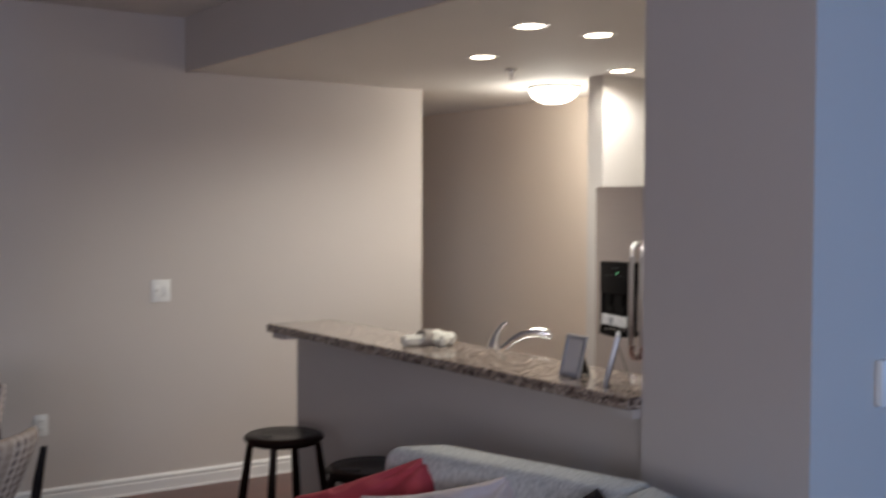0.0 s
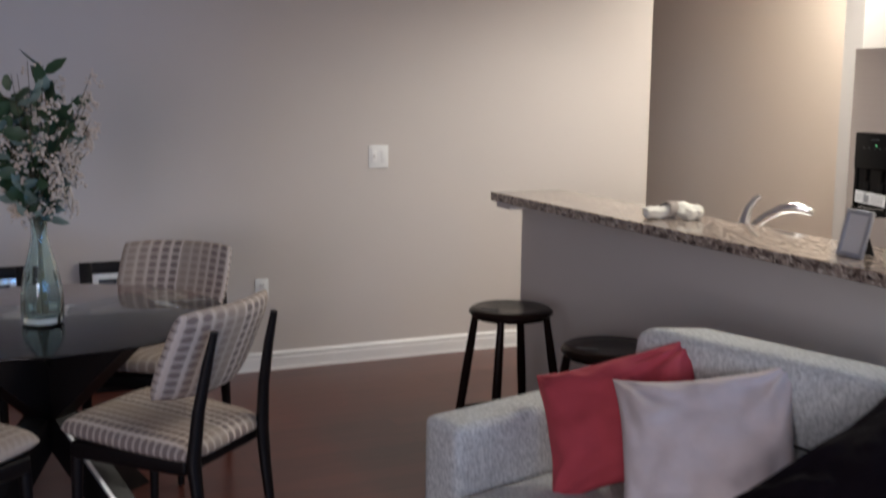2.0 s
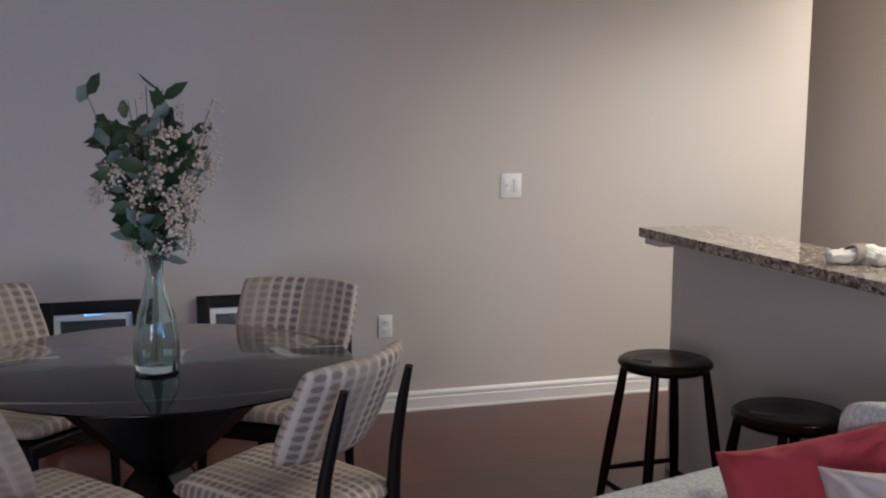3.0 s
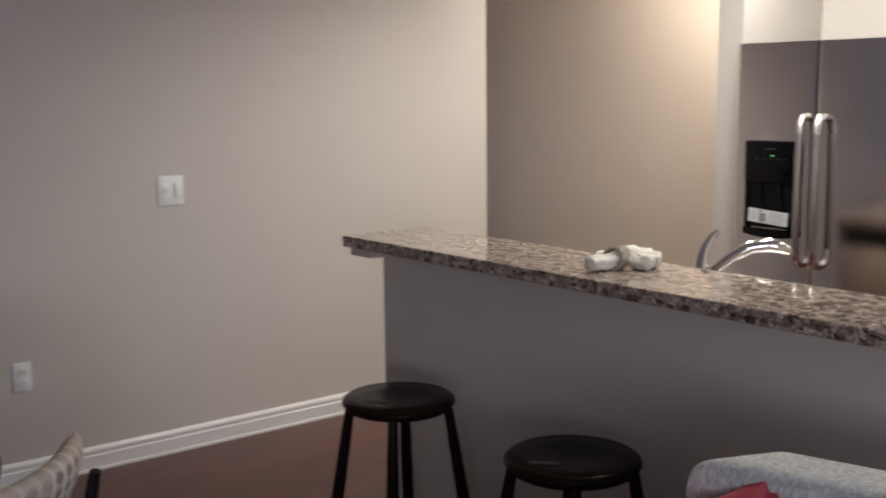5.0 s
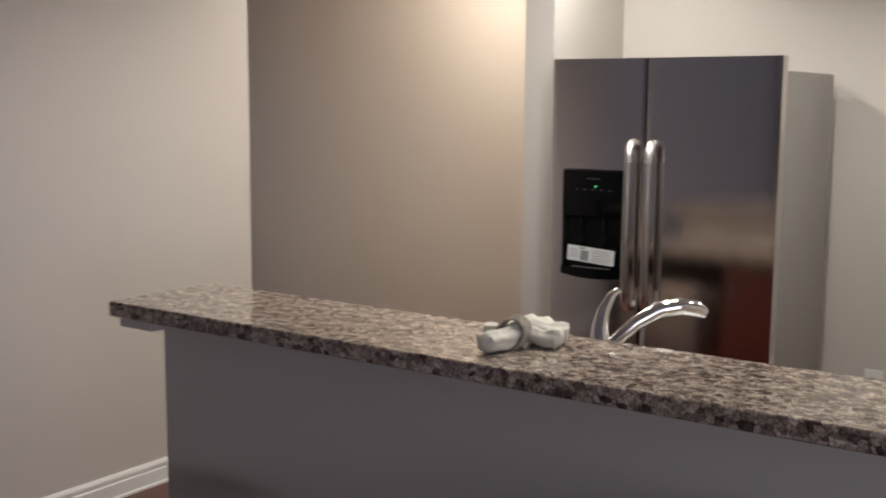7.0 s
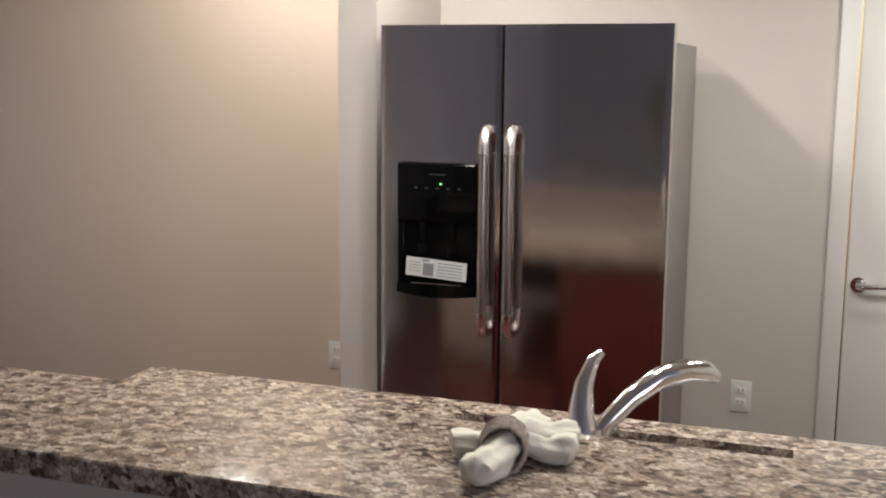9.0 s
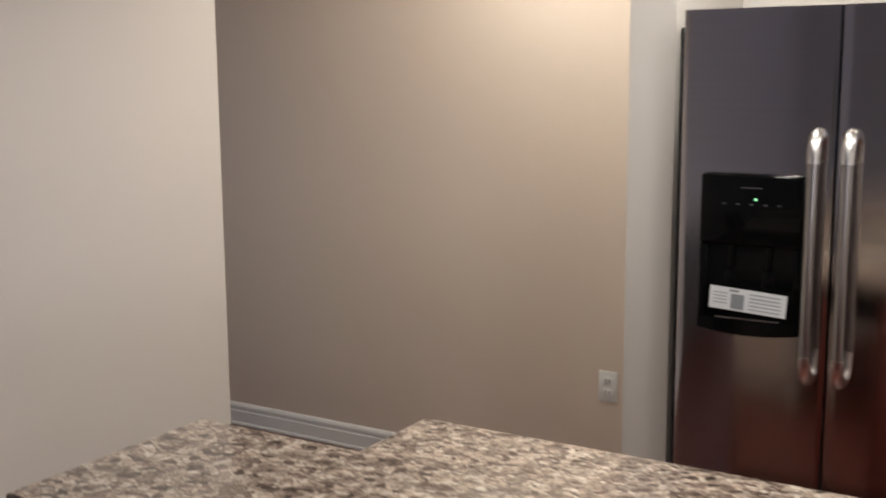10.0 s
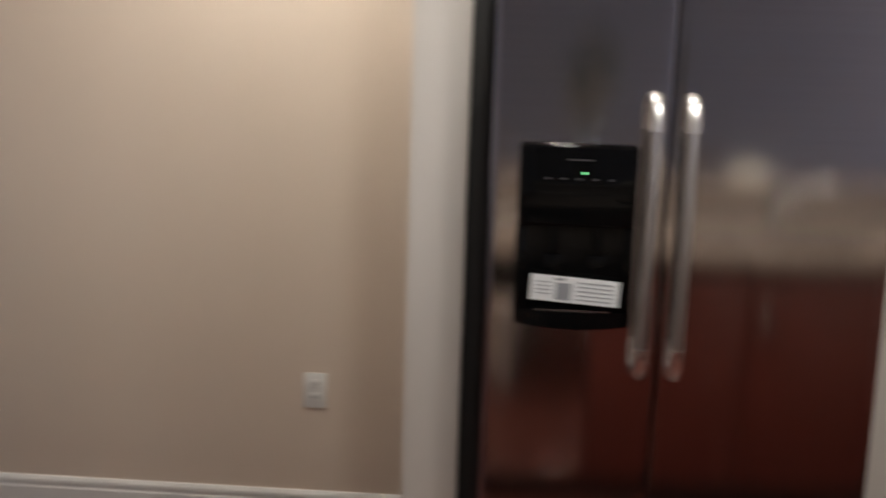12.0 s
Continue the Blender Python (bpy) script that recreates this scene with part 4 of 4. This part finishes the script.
# ---- small things ----
def napkin():
    e = empty("napkin", pose(2.66, 3.64, 1.07, 0, 0, 10), "rolled cream napkin in a woven ring on the bar", "napkin")
    rnd = random.Random(3)

    def lobe(a, length, r0, r1, z0, flat):
        bm = bmesh.new()
        d = Vector((math.cos(radians(a)), math.sin(radians(a)), 0))
        pts, rad = [], []
        for k in range(15):
            t = k / 14
            pts.append(d * length * t + Vector((0, 0, z0 * (1 - t) + 0.018 * t + 0.004 * math.sin(t * 9))))
            rad.append((r0 + (r1 - r0) * t ** 0.7) * (0.4 if k == 14 else 1) * (1 + 0.08 * math.sin(5 * t + a)))
        tube(bm, pts, rad, 36, flat)
        for v in bm.verts:
            k = v.co - d * v.co.dot(d)
            along = v.co.dot(d) / length
            pleat = math.sin(6 * math.atan2(k.z - 0.022, k.dot(Vector((-d.y, d.x, 0)))) + a)
            v.co += Vector((k.x, k.y, k.z - 0.022)) * 0.09 * pleat * min(1, along * 2)
            v.co += Vector((noise.noise(v.co * 55), noise.noise(v.co * 55 + Vector((9, 0, 0))), noise.noise(v.co * 55 + Vector((0, 9, 0))))) * 0.0035
        for v in bm.verts:
            v.co.z = max(0.001, v.co.z)
        finish("fold", bm, NAPKIN, e, smooth=True, angle=60)
    lobe(162, 0.140, 0.022, 0.021, 0.034, 1.2)
    lobe(96, 0.090, 0.020, 0.022, 0.030, 1.15)
    lobe(-14, 0.105, 0.022, 0.023, 0.044, 1.1)
    lobe(-58, 0.100, 0.020, 0.024, 0.038, 1.1)
    lobe(-92, 0.090, 0.018, 0.021, 0.028, 1.2)
    bm = bmesh.new()
    for k in range(8):
        x = -0.052 + k * 0.006
        ring = [Vector((x + 0.010 * math.sin(t), 0.012 + 0.033 * math.cos(t), 0.033 + 0.032 * math.sin(t))) for t in [i * math.tau / 20 for i in range(21)]]
        tube(bm, ring, [0.0030 + 0.0012 * ((i + k) % 2) for i in range(21)], 6, caps=False)
    tagged(finish("ring", bm, RINGMAT, e, smooth=True), "woven grey napkin ring")


napkin()


def easel_frame(m, w, h):
    e = empty("photo_frame", m, "small pewter photo frame on a black easel back", "photo frame", "frames on the bar")
    lean = pose(0, 0, 0.001, -14)
    t = 0.014
    bm = bmesh.new()
    for lo, hi in (((-w / 2, 0, 0), (-w / 2 + t, 0.012, h)), ((w / 2 - t, 0, 0), (w / 2, 0.012, h)), ((-w / 2 + t, 0, 0), (w / 2 - t, 0.012, t)), ((-w / 2 + t, 0, h - t), (w / 2 - t, 0.012, h))):
        box(bm, lo, hi, 0.003)
    bm.transform(lean)
    finish("frame", bm, PEWTER, e, smooth=True)
    bm = bmesh.new()
    box(bm, (-w / 2 + t, 0.006, t), (w / 2 - t, 0.0085, h - t))
    bm.transform(lean)
    tagged(finish("card", bm, CARD, e), "plain grey card behind the glass")
    bm = bmesh.new()
    box(bm, (-w / 2 + 0.006, 0.0122, 0.006), (w / 2 - 0.006, 0.015, h - 0.006))
    bm.transform(lean)
    finish("backing", bm, RUBBER_AND_SHADE, e)
    bm = bmesh.new()
    sl, cl = math.sin(radians(14)), math.cos(radians(14))
    top = Vector((0, 0.72 * h * sl + 0.018, 0.72 * h * cl))
    foot = Vector((0, h * 0.52, 0.002))
    vs = [bm.verts.new(p + Vector((sx * w, dy, 0))) for p, w in ((top, 0.016), (foot, 0.026)) for sx in (-1, 1) for dy in (0, 0.003)]
    bmesh.ops.convex_hull(bm, input=vs)
    finish("stand", bm, RUBBER_AND_SHADE, e)
    return e


easel_frame(pose(2.575, 2.665, 1.07, 0, 0, -95), 0.115, 0.145)
easel_frame(pose(2.56, 2.47, 1.07, 0, 0, -133), 0.13, 0.175)


def outlet(name, x, y, z, rz, label, switches=False):
    e = empty(name, pose(x, y, z, 0, 0, rz), label, "switch" if switches else "outlet")
    w, h = (0.117, 0.128) if switches else (0.074, 0.118)
    boxes("plate", PLASTIC, [((-w / 2, -0.006, -h / 2), (w / 2, -0.0005, h / 2))], e, 0.0025)
    if switches:
        boxes("dimmer", PLASTIC, [((-0.045, -0.009, -0.034), (-0.012, -0.0062, 0.034))], e, 0.001)
        boxes("slider", CARD, [((-0.036, -0.0115, -0.006), (-0.021, -0.0092, 0.010))], e)
        boxes("rocker", PLASTIC, [((0.012, -0.010, -0.034), (0.045, -0.0062, 0.034))], e, 0.002)
    else:
        for dz in (0.022, -0.022):
            boxes("socket", PLASTIC, [((-0.017, -0.008, dz - 0.015), (0.017, -0.0061, dz + 0.015))], e, 0.001)
        each("slot", SLOT, [((sx, -0.0086, dz - 0.004), (sx + 0.003, -0.0081, dz + 0.007)) for dz in (0.022, -0.022) for sx in (-0.009, 0.006)], e)
    return e


outlet("wall_switch", 2.313, YN, 1.166, 0, "white double wall switch with a dimmer", True)
outlet("wall_outlet", 1.635, YN, 0.455, 0, "white wall outlet above the baseboard")
outlet("wall_outlet", XT, 5.136, 0.447, -90, "white wall outlet above the baseboard")
outlet("wall_outlet", XK, 3.473, 0.478, -90, "white wall outlet beside the fridge")

th = empty("thermostat", pose(2.84, 1.61, 1.17), "white plastic wall thermostat with a dark display", "thermostat")
boxes("case", PLASTIC, [((-0.065, -0.026, -0.065), (0.065, -0.0005, 0.065))], th, 0.006)
boxes("display", SLOT, [((-0.035, -0.0275, -0.005), (0.035, -0.0262, 0.035))], th)


def downlight(x, y):
    e = empty("downlight", pose(x, y, CEIL_K), "recessed ceiling downlight with a white rim, lit", "ceiling lamp", "downlights in the kitchen ceiling")
    bm = bmesh.new()
    lathe(bm, [(0.062, -0.0015), (0.066, -0.006), (0.084, -0.005), (0.088, -0.0008)], 36)
    finish("rim", bm, WHITE, e, smooth=True)
    bm = bmesh.new()
    lathe(bm, [(0.0, -0.0030), (0.060, -0.0030), (0.060, -0.0012), (0.0, -0.0012)], 30)
    tagged(finish("lens", bm, LAMPGLOW, e), "glowing lens")


# includes the two added, unseen ones at y 2.65
for cx, cy, lit in CANS:
    downlight(cx, cy)

dl = empty("dome_lamp", pose(4.72, 5.3, CEIL_K), "flush frosted glass dome lamp, lit", "ceiling lamp")
bm = bmesh.new()
lathe(bm, [(0.0, -0.11), (0.05, -0.107), (0.10, -0.092), (0.14, -0.065), (0.158, -0.03), (0.16, -0.018)], 40)
glass = finish("shade", bm, DOMEGLOW, dl, smooth=True)
glass.visible_shadow = False
bm = bmesh.new()
lathe(bm, [(0.0, -0.001), (0.165, -0.001), (0.168, -0.012), (0.160, -0.018), (0.0, -0.0175)], 40)
finish("base", bm, WHITE, dl, smooth=True)

sp = empty("sprinkler", pose(3.95, 4.76, CEIL_K), "small ceiling fire sprinkler", "sprinkler")
bm = bmesh.new()
lathe(bm, [(0.0, -0.001), (0.035, -0.001), (0.033, -0.006), (0.012, -0.01), (0.010, -0.035), (0.006, -0.04), (0.006, -0.05), (0.018, -0.052), (0.018, -0.055), (0.0, -0.056)], 20)
finish("head", bm, SATIN, sp, smooth=True)
